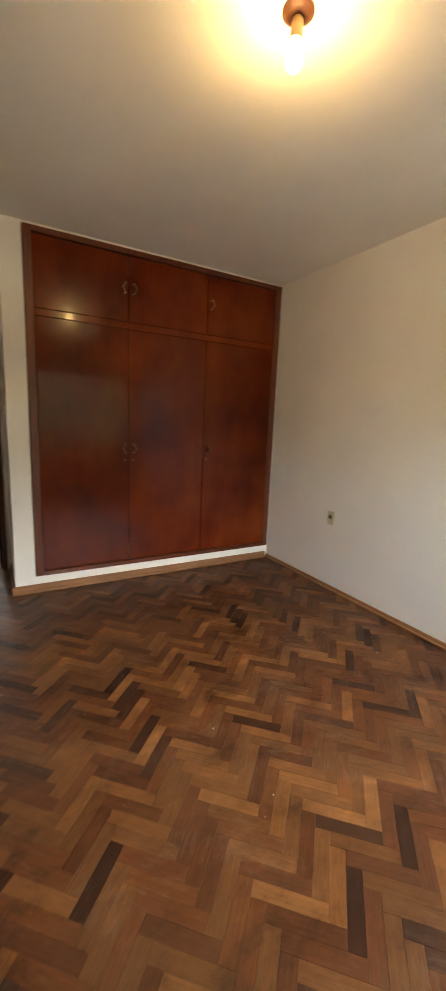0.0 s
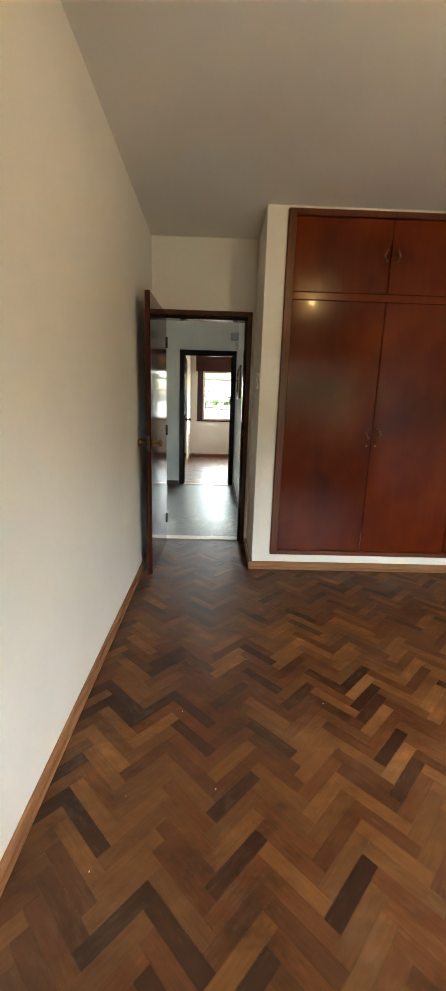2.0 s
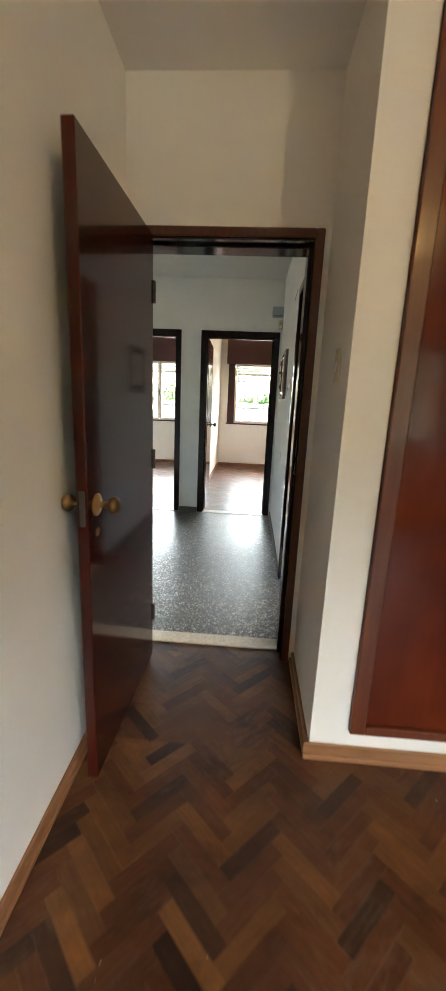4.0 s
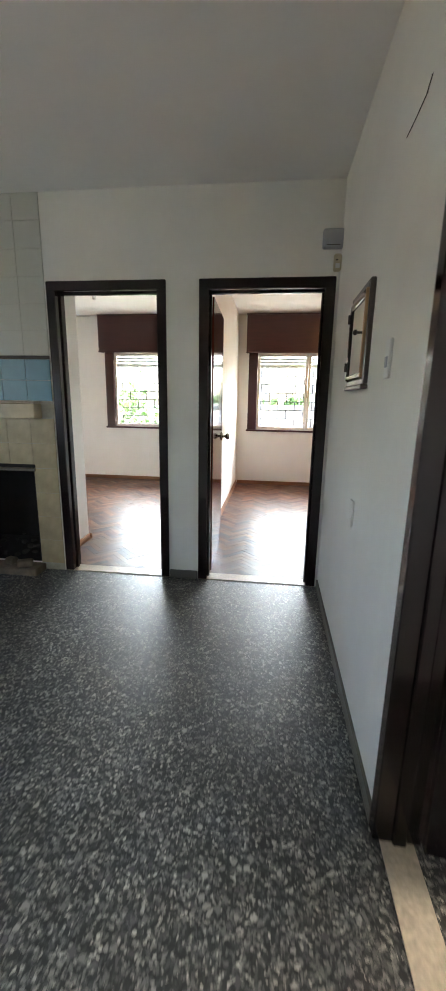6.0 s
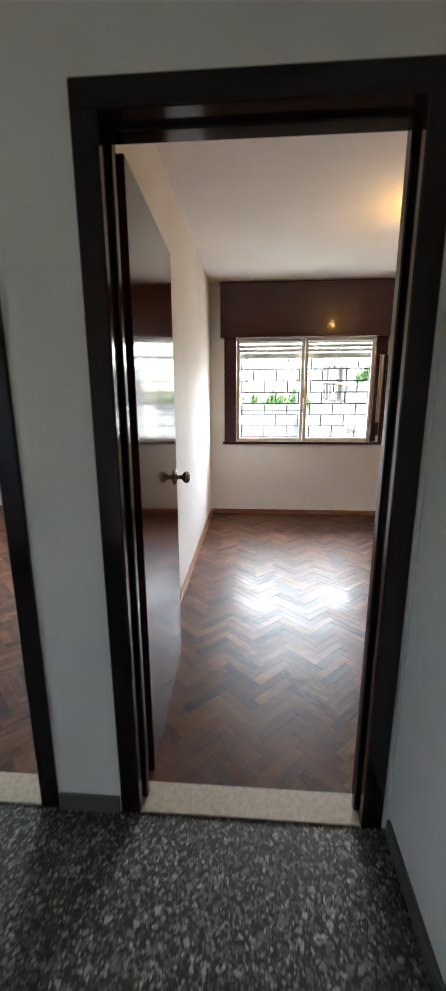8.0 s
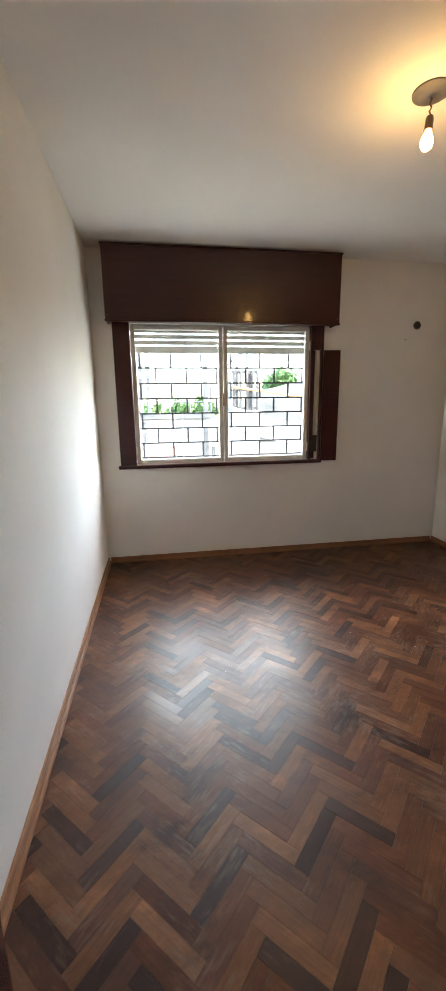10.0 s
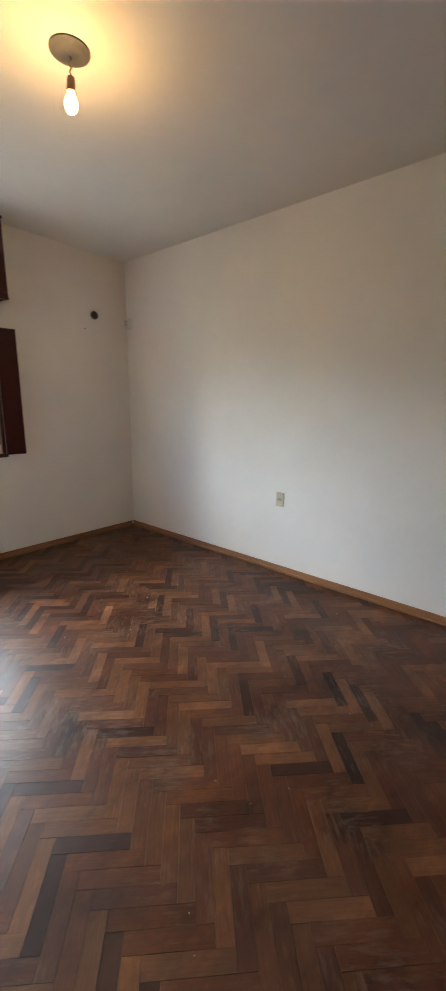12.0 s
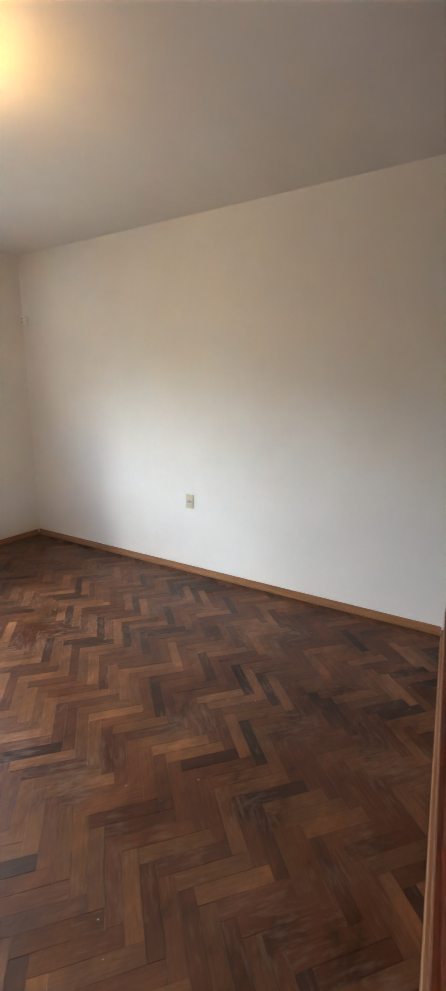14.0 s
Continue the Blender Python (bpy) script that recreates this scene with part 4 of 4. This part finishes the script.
cd = part("cabinet_door", boxes((cf - 0.032, cf - 0.012, d1 - 0.032, d1, e0, e1), (cf - 0.032, cf - 0.012, d0 + 0.014, d1 - 0.032, e0, e0 + 0.022),
                                (cf - 0.032, cf - 0.012, d0 + 0.014, d1 - 0.032, e1 - 0.030, e1), bevel=0.004), FRAME_WOOD, cab)
part("lock_stile", boxes((cf - 0.032, cf - 0.012, d0, d0 + 0.014, e0, e1), bevel=0.003), TAN, cd, "pale worn closing edge")
part("panel", boxes((cf - 0.020, cf - 0.014, d0 + 0.012, d1 - 0.030, e0 + 0.020, e1 - 0.028)), CREAM_PANEL, cd, "pale cream panel behind the frame")
part("knob", lathe([(0.005, 0), (0.005, 0.02), (0.011, 0.024), (0.011, 0.032), (0.006, 0.036)], (cf - 0.030, d0 + 0.020, 1.585), "-x", seg=14), DARK, cd)
for z in (cz0 + 0.09, cz1 - 0.09):
    part("hinge", lathe([(0.006, -0.02), (0.006, 0.02)], (cf - 0.034, cb - 0.023, z), seg=8), DARK, cd)


# ---- tiled fireplace wall in the hall ----
fire = thing("fireplace", -1.70, HY1, 0.0, "tiled fireplace with a cream mantel shelf and sooty opening", "fireplace")
for panel in ((-2.05, -1.24, 0.55, 0.60, 0.06, 0.78), (-2.09, -2.05, 0.111, 0.60, 0.02, 0.82), (-1.24, -1.236, 0.111, 0.60, 0.02, 0.82), (-2.05, -1.24, 0.004, 0.60, 0.02, 0.062), (-2.05, -1.241, 0.111, 0.60, 0.78, 0.82),
                      (-1.247, -1.2403, -0.002, 0.111, 0.062, 0.775), (-2.0497, -2.043, -0.002, 0.111, 0.062, 0.775), (-2.043, -1.247, 0.003, 0.111, 0.77, 0.7797)):
    part("firebox_panel", boxes(panel), SOOT, fire, "black sooty brick panel of the firebox")
part("soot_strip", boxes((-2.06, -1.225, -0.0115, -0.0085, 0.802, 0.828), bevel=0.001), SOOT, fire, "black soot above the opening")
part("lintel_bar", boxes((-2.07, -1.225, -0.022, 0.02, 0.775, 0.80), bevel=0.003), STEEL, fire, "grey metal bar over the opening")
part("mantel_shelf", boxes((-2.25, -1.135, -0.115, -0.012, 1.165, 1.272), bevel=0.006), CREAM_TILE, fire, "cream tiled mantel shelf")
part("mantel_top", boxes((-2.26, -1.125, -0.125, -0.012, 1.273, 1.287), bevel=0.004), THRESHOLD, fire)
part("hearth", boxes((-2.2, -1.20, -0.16, -0.012, 0.0, 0.055), bevel=0.006), STAINED, fire, "low soot-stained hearth")
for bx, by, turn, size in ((-1.32, -0.10, 24, 0.11), (-1.45, -0.07, -15, 0.08)):
    bm = box(bmesh.new(), -size / 2, size / 2, -0.03, 0.03, 0.0, 0.05, bevel=0.008, m=Matrix.Translation((bx, by, 0.055)) @ Matrix.Rotation(radians(turn), 4, "Z"))
    part("broken_brick", bm, STAINED, fire, "sooty broken piece of brick")
bm = bmesh.new()
rnd = random.Random(5)
for i in range(40):
    r = bmesh.ops.create_icosphere(bm, subdivisions=1, radius=rnd.uniform(0.010, 0.035))
    bmesh.ops.scale(bm, vec=(1, rnd.uniform(0.6, 1.2), rnd.uniform(0.5, 0.9)), verts=r["verts"])
    bmesh.ops.translate(bm, vec=(rnd.uniform(-2.0, -1.29), rnd.uniform(0.05, 0.45), 0.070 + rnd.uniform(0, 0.05)), verts=r["verts"])
tagged(part("debris", bm, ASH, fire, "grey rubble and ash"), kind="stuff")
part("black_trim", boxes((-2.84, -1.052, -0.016, 0.0, 1.575, 1.597), bevel=0.002), DARK, fire, "black tile edging strip")


# ---- outside the windows ----
def rough_box(name, spec, material, label, category, **kw):
    return tagged(part(name, boxes(spec, bevel=0.03), material), label, category, **kw)


bm = boxes((-400, 400, -400, 400, -3.25, -3.2))
tagged(part("ground", bm, GROUND), "dry pale ground outside the house", "ground", kind="structure")

house = thing("neighbour_house", 0.0, 14.0, -3.2, "low whitewashed neighbouring house with unfinished roof pillars", "house")
part("wall", boxes((-3.0, 1.98, 12.0, 18.0, -3.2, 1.05), bevel=0.03), WHITEWASH, house)
part("parapet", boxes((-3.08, 2.06, 11.92, 12.14, 1.05, 1.23), bevel=0.02), CONCRETE, house, "grey weathered concrete parapet")
part("roof_slab", boxes((-3.0, 1.98, 12.14, 18.0, 1.05, 1.10), bevel=0.01), CONCRETE, house)
awning = bmesh.new()
box(awning, 0.12, 0.98, -0.55, 0.0, -0.02, 0.02, bevel=0.006, m=Matrix.Translation((0, 12.0, 0.26)) @ Matrix.Rotation(radians(20), 4, "X"))
part("awning", awning, ROOF_RED, house, "small red-oxide awning")
for x0, x1, y0, top in ((-0.03, 0.08, 12.25, 2.95), (0.17, 0.29, 12.5, 2.95), (1.80, 1.93, 12.25, 3.0), (2.0, 2.05, 12.3, 1.95)):
    part("pillar", boxes((x0, x1, y0, y0 + 0.12, 1.10, top), bevel=0.01), CONCRETE, house, "unfinished concrete pillar")
for x in (1.40, 0.82):
    part("rod", tube([(x, 12.3, 1.10), (x, 12.3, 2.25)], 0.018), CONCRETE, house, "thin steel rod")
for z in (1.55, 2.02):
    part("rail", tube([(0.08, 12.3, z), (1.10, 12.3, z - 0.02), (2.05, 12.3, z - 0.03)], 0.016), CONCRETE, house)
part("cross_piece", boxes((-0.03, 0.29, 12.37, 12.42, 1.95, 2.01), bevel=0.006), CONCRETE, house)
for x0, x1, top in ((1.70, 1.84, 0.82), (1.93, 2.03, 0.30)):
    part("yard_post", boxes((x0, x1, 11.5, 11.64, -3.2, top), bevel=0.012), CONCRETE, house, "short grey concrete post")
part("wall_stain", boxes((0.02, 0.16, 11.975, 12.0, 0.35, 0.98), bevel=0.008), CONCRETE, house, "patch of bare render")

terrace = thing("roof_terrace", 2.6, 10.3, -3.2, "white rendered terrace wall with a weathered timber screen", "terrace")
part("base_wall", boxes((2.0, 2.95, 10.15, 10.45, -3.2, 1.27), bevel=0.02), WHITEWASH, terrace)
part("yard_wall", boxes((1.99, 4.9, 9.84, 9.96, -3.2, 0.50), bevel=0.02), RENDER_BEIGE, terrace, "beige rendered yard wall")
slope = bmesh.new()
v = [slope.verts.new((x, y, z)) for y in (9.98, 10.14) for x, z in ((2.24, 0.86), (4.90, 0.06), (4.90, 0.64), (2.24, 1.38))]
for f in ((0, 1, 2, 3), (4, 5, 6, 7), (0, 1, 5, 4), (2, 3, 7, 6), (1, 2, 6, 5), (0, 3, 7, 4)):
    slope.faces.new([v[i] for i in f])
part("stair_parapet", slope, WHITEWASH, terrace, "white stair parapet with a sloping top")
part("stair_wall", boxes((2.24, 4.90, 10.0, 10.12, -3.2, 0.04), bevel=0.01), RENDER_BEIGE, terrace)
part("water_tank", boxes((2.01, 2.24, 10.18, 10.42, 1.27, 2.22), bevel=0.02), TANK_BLUE, terrace, "faded grey-blue metal locker")
for x in (2.30, 2.46, 2.62, 2.76, 2.88):
    part("screen_post", boxes((x, x + 0.055, 10.22, 10.28, 1.27, 2.22), bevel=0.006), FENCE, terrace)
for z0, z1 in ((2.16, 2.25), (1.74, 1.79), (1.30, 1.36)):
    part("screen_rail", boxes((2.27, 2.96, 10.285, 10.32, z0, z1), bevel=0.006), FENCE, terrace)
part("screen_board", boxes((2.64, 2.80, 10.325, 10.345, 1.36, 2.16), bevel=0.004), FENCE, terrace)
for x, top in ((2.42, 2.56), (2.68, 2.74)):
    part("pergola_post", boxes((x - 0.03, x + 0.03, 10.35, 10.41, 1.27, top), bevel=0.006), CONCRETE, terrace)
part("pergola_beam", tube([(2.18, 10.38, 2.36), (2.42, 10.38, 2.56), (2.72, 10.38, 2.76)], 0.032), CONCRETE, terrace)
part("pipe", tube([(2.24, 10.20, 1.84), (3.0, 10.10, 1.74), (4.9, 9.95, 1.45)], 0.028), OCHRE, terrace, "rust-coloured horizontal pipe")
part("pipe_post", tube([(4.86, 9.98, 0.40), (4.86, 9.98, 1.46)], 0.02), CONCRETE, terrace)

yard = bmesh.new()
v = [yard.verts.new((x, y, z)) for y in (11.0, 11.2) for x, z in ((2.98, -3.2), (6.4, -3.2), (6.4, 2.25), (4.6, 2.10), (2.98, 1.72))]
for f in ((0, 1, 2, 3, 4), (5, 6, 7, 8, 9), (0, 1, 6, 5), (1, 2, 7, 6), (2, 3, 8, 7), (3, 4, 9, 8), (4, 0, 5, 9)):
    yard.faces.new([v[i] for i in f])
tagged(part("garden_wall", yard, CONCRETE), "grey weathered concrete garden wall with an uneven top", "wall")


def tree(name, x, y, z0, trunk_h, crown_r, crown_z, leaves, seed, label):
    """Tapered trunk, limbs, and a crown of many small leaf clumps with gaps."""
    rnd = random.Random(seed)
    th = thing(name, x, y, z0, label, "tree", "trees outside")
    trunk = tube([(x, y, z0), (x + 0.1, y, z0 + trunk_h * 0.5), (x - 0.05, y + 0.1, z0 + trunk_h)], 0.14, 8)
    part("trunk", trunk, BARK, th)
    verts, faces = [], []
    hubs = [(rnd.gauss(0, 0.5), rnd.gauss(0, 0.5), rnd.gauss(0, 0.42)) for _ in range(26)]
    for i, h in enumerate(hubs[:7]):
        part("limb", tube([(x - 0.05, y + 0.1, z0 + trunk_h - 0.1), (x + h[0] * crown_r * 0.6, y + h[1] * crown_r * 0.6, crown_z + h[2] * crown_r * 0.6)], 0.04, 6), BARK, th)
    for _ in range(leaves):
        h = rnd.choice(hubs)
        c = Vector((x + (h[0] + rnd.gauss(0, 0.2)) * crown_r, y + (h[1] + rnd.gauss(0, 0.2)) * crown_r, crown_z + (h[2] + rnd.gauss(0, 0.2)) * crown_r))
        q = Euler((rnd.uniform(0, 6.3), rnd.uniform(0, 6.3), rnd.uniform(0, 6.3))).to_matrix()
        s = rnd.uniform(0.07, 0.16)
        n = len(verts)
        verts += [c + q @ Vector(p) * s for p in ((-1, 0, 0), (0, -0.55, 0.12), (1, 0, 0), (0, 0.55, 0.12))]
        faces.append((n, n + 1, n + 2, n + 3))
    me = bpy.data.meshes.new("crown")
    me.from_pydata([tuple(p) for p in verts], [], faces)
    me.materials.append(LEAF)
    crown = new("crown", me)
    crown.location = Vector((0, 0, 0)) - Vector(th.location)
    crown.parent = th
    tagged(crown, kind="stuff")
    return th


tree("tree", -4.6, 10.0, -3.2, 3.0, 1.5, -0.35, 5200, 1, "leafy green tree close to the house")
tree("tree", -6.8, 9.0, -3.2, 2.8, 1.5, -0.4, 3800, 2, "leafy green tree close to the house")
tree("tree", 1.5, 20.5, -3.2, 3.9, 0.48, 1.15, 1500, 3, "green tree behind the white house")
tree("tree", -4.0, 26.0, -3.2, 3.4, 2.4, 1.2, 3000, 4, "green tree behind the white house")
tree("tree", 0.1, 20.0, -3.2, 3.9, 0.45, 1.05, 1400, 9, "green tree behind the white house")
tree("tree", 4.3, 13.0, -3.2, 4.6, 0.45, 1.85, 1600, 6, "green tree behind the concrete garden wall")
tree("tree", 2.7, 21.0, -3.2, 4.0, 0.5, 1.2, 1500, 10, "green tree behind the white house")
tree("tree", 3.4, -14.5, -3.2, 4.0, 1.9, 1.2, 6000, 7, "green tree outside the first bedroom")
tree("tree", 8.5, -18.0, -3.2, 4.2, 2.8, 1.7, 4000, 8, "green tree outside the first bedroom")

nail = part("wall_nail", lathe([(0.004, 0), (0.004, 0.012), (0.002, 0.014)], (2.70, BY1, 1.95), "-y", seg=8), DARK)
tagged(nail, "small dark nail in the wall beside the window", "nail")


chip = lathe([(0.016, 0.0), (0.015, 0.0012), (0.009, 0.0016)], (0.851, -1.147, 0.0004), seg=9)
tagged(part("floor_chip", chip, DARK), "small dark patched hole in the terrazzo by the skirting", "floor patch")


def flecks(name, x0, x1, y0, y1, count, seed, label):
    """Dried paint drips and dust crumbs on a floor."""
    rnd = random.Random(seed)
    bm = bmesh.new()
    for _ in range(count):
        r = rnd.uniform(0.001, 0.003)
        c = bmesh.ops.create_circle(bm, cap_ends=True, radius=r, segments=7)
        bmesh.ops.scale(bm, vec=(1, rnd.uniform(0.4, 1.0), 1), verts=c["verts"])
        bmesh.ops.rotate(bm, cent=(0, 0, 0), matrix=Matrix.Rotation(rnd.uniform(0, 6.28), 3, "Z"), verts=c["verts"])
        bmesh.ops.translate(bm, vec=(rnd.uniform(x0, x1), rnd.uniform(y0, y1), 0.0012), verts=c["verts"])
    return tagged(part(name, bm, WHITE_PLASTIC), label, "paint drips", kind="stuff")


flecks("paint_drips", 0.1, 3.1, -6.3, -3.5, 22, 21, "small dried white paint drips on the parquet")
flecks("paint_drips", 0.0, 3.1, 0.2, 3.7, 40, 22, "small dried white paint drips on the parquet")


# ---- wall tiles round the fireplace ----
def tile_field(parent, x0, x1, rows, size, y, skip):
    """Tiles as single pieces, proud of the grout, in rows (z0, z1, material)."""
    cache = {}
    for z0, z1, mt in rows:
        x = x1
        while x > x0 + 0.02:
            a = max(x - size, x0)
            if not skip(a, x, z0, z1):
                key = (round(x - a, 4), round(z1 - z0, 4), mt.name)
                if key not in cache:
                    bm = boxes((-(x - a) + 0.0009, -0.0009, -0.005, 0.0, 0.0009, z1 - z0 - 0.0009), bevel=0.0012)
                    me = bpy.data.meshes.new("tile")
                    bm.to_mesh(me)
                    bm.free()
                    me.materials.append(mt)
                    cache[key] = me
                o = new("tile", cache[key])
                o.parent = parent
                o.location = Vector((x, y, z0)) - Vector(parent.location)
            x -= size


part("grout_bed", boxes((-2.84, -1.052, -0.003, -0.0005, 0.80, HALL_CEIL - 0.001), (-1.238, -1.052, -0.003, -0.0005, 0.0, 0.80)), GROUT, fire)
rows = [(0.055 + 0.186 * i, 0.055 + 0.186 * (i + 1), CREAM_TILE) for i in range(4)] + [(0.80, 0.983, CREAM_TILE), (0.983, 1.165, CREAM_TILE)]
rows += [(1.29, 1.432, BLUE_TILE), (1.432, 1.574, BLUE_TILE)]
z = 1.598
while z < HALL_CEIL - 0.01:
    rows.append((z, min(z + 0.168, HALL_CEIL - 0.002), WHITE_TILE))
    z += 0.168
tile_field(fire, -2.84, -1.052, rows, 0.186, -0.003, lambda a, b, z0, z1: z1 < 0.805 and a < -1.31)


# ---- herringbone parquet ----
BT = 0.018


def clip_to(poly, x0, x1, y0, y1):
    for ax, lim, sgn in ((0, x0, 1), (0, x1, -1), (1, y0, 1), (1, y1, -1)):
        out = []
        for i, p in enumerate(poly):
            q = poly[(i + 1) % len(poly)]
            dp, dq = sgn * (p[ax] - lim), sgn * (q[ax] - lim)
            if dp >= 0:
                out.append(p)
            if dp * dq < 0:
                k = dp / (dp - dq)
                out.append(tuple(p[j] + (q[j] - p[j]) * k for j in range(4)))
        poly = out
        if len(poly) < 3:
            return []
    return poly


def block_mesh(wood, BL, BW):
    """One full block, with softened upper edges, along local x."""
    bm = bmesh.new()
    g, e = 0.0003, 0.0001
    a, b = BL / 2 - g, BW / 2 - g
    low = [bm.verts.new((sx * a, sy * b, -BT)) for sx, sy in ((-1, -1), (1, -1), (1, 1), (-1, 1))]
    mid = [bm.verts.new((sx * a, sy * b, -e)) for sx, sy in ((-1, -1), (1, -1), (1, 1), (-1, 1))]
    top = [bm.verts.new((sx * (a - e), sy * (b - e), 0)) for sx, sy in ((-1, -1), (1, -1), (1, 1), (-1, 1))]
    for p, q in ((low, mid), (mid, top)):
        for i in range(4):
            bm.faces.new((p[i], p[(i + 1) % 4], q[(i + 1) % 4], q[i]))
    bm.faces.new(top)
    uvl = bm.loops.layers.uv.new("UVMap")
    for f in bm.faces:
        for l in f.loops:
            l[uvl].uv = (l.vert.co.x + BL / 2, l.vert.co.y + BW / 2)
    me = bpy.data.meshes.new("parquet_block")
    bm.to_mesh(me)
    bm.free()
    me.materials.append(wood)
    return me



def parquet(name, rects, near, seed, label, origin, wood, BL=0.230, BW=0.049):
    """A herringbone floor over rects; the blocks inside near (x0, x1, y0, y1) are single pieces, at most 300."""
    rnd = random.Random(seed)
    block = block_mesh(wood, BL, BW)
    floor = slab(name, SUBFLOOR, *[(a, b, c, d, -0.12, -BT - 0.001) for a, b, c, d in rects], label=label, category="floor")
    s2 = math.sqrt(0.5)
    verts, faces, uvs, singles = [], [], [], 0
    xs = [v for r in rects for v in r[:2]]
    ys = [v for r in rects for v in r[2:]]
    n = int((max(ys) - min(ys) + 1.5) / (BW * 2 * s2)) + 8
    cols = int((max(xs) - min(xs) + 1.0) / (BL * 2 * s2)) + 3
    for c in range(-2, cols):
        for k in range(-4, n):
            for upright in (False, True):
                if upright:
                    u, v, su, sv = k * BW - BW, k * BW, BW, BL
                else:
                    u, v, su, sv = k * BW, k * BW, BL, BW
                u, v = u + c * BL, v - c * BL

                def world(p, q):
                    return ((p - q) * s2 + origin[0], (p + q) * s2 + origin[1])

                cx, cy = world(u + su / 2, v + sv / 2)
                ang = radians(135 if upright else 45)
                g = 0.0003
                corners = []
                for sx, sy in ((-1, -1), (1, -1), (1, 1), (-1, 1)):
                    lx, ly = sx * (BL / 2 - g), sy * (BW / 2 - g)
                    corners.append((cx + lx * math.cos(ang) - ly * math.sin(ang), cy + lx * math.sin(ang) + ly * math.cos(ang), lx + BL / 2, ly + BW / 2))
                dz, tx, ty = rnd.uniform(-0.0006, 0.0), rnd.gauss(0, 0.0022), rnd.gauss(0, 0.006)
                for r in rects:
                    if all(r[0] <= p[0] <= r[1] and r[2] <= p[1] <= r[3] for p in corners):
                        if near[0] < cx < near[1] and near[2] < cy < near[3] and singles < 300:
                            o = new("parquet_block", block)
                            o.parent = floor
                            o.matrix_basis = Matrix.Translation((cx, cy, dz)) @ Matrix.Rotation(ang, 4, "Z") @ Euler((ty, tx, 0)).to_matrix().to_4x4()
                            singles += 1
                            break
                    poly = clip_to(corners, *r)
                    if len(poly) >= 3:
                        base = len(verts)
                        m = len(poly)
                        mu, mv = sum(p[2] for p in poly) / m, sum(p[3] for p in poly) / m
                        for shrink, z in ((1.0, -BT), (1.0, -0.0001), (0.9992, 0.0)):
                            for p in poly:
                                mx, my = sum(w[0] for w in poly) / m, sum(w[1] for w in poly) / m
                                tilt = (p[2] - BL / 2) * -tx + (p[3] - BW / 2) * ty
                                verts.append((mx + (p[0] - mx) * shrink, my + (p[1] - my) * shrink, z + dz + (tilt if z > -BT else 0)))
                                uvs.append((p[2], p[3]))
                        for lvl in (0, 1):
                            for i in range(m):
                                j = (i + 1) % m
                                faces.append((base + lvl * m + i, base + lvl * m + j, base + (lvl + 1) * m + j, base + (lvl + 1) * m + i))
                        faces.append(tuple(base + 2 * m + i for i in range(m)))
    me = bpy.data.meshes.new("parquet_field")
    me.from_pydata(verts, [], faces)
    layer = me.uv_layers.new(name="UVMap")
    idx = np.empty(len(me.loops), dtype=np.int32)
    me.loops.foreach_get("vertex_index", idx)
    layer.data.foreach_set("uv", np.array(uvs, dtype=np.float32)[idx].ravel())
    me.materials.append(wood)
    field = new("parquet_field", me)
    field.parent = floor
    tagged(field, "herringbone blocks of worn brown wood", kind="stuff")
    return floor


parquet("floor_bedroom_a", [(AX0, AX1, AY0, AYW), (AX0, PIER, AYW, AYD), (0.03, 0.860, AYD, THR)], (0.25, 2.15, -5.9, -4.3), 11, "worn herringbone parquet floor of brown hardwood blocks", (-0.323, AY0 - 0.9), PARQUET, 0.2206)
parquet("floor_bedroom_b", [(BX0, BX1, BY0, BY1), (0.90, BX1, 0.07, BY0)], (0.25, 2.2, 0.25, 2.05), 12, "worn herringbone parquet floor of red-brown hardwood blocks", (-0.165, BY0 - 0.9), PARQUET_RED)
parquet("floor_bedroom_c", [(CX0, CX1, 0.74, BY1), (-1.20, CX1, BY0, 0.74)], (-0.9, -0.3, 0.3, 1.2), 13, "herringbone parquet floor of brown hardwood blocks", (CX0 - 0.3, BY0 - 0.9), PARQUET_RED)
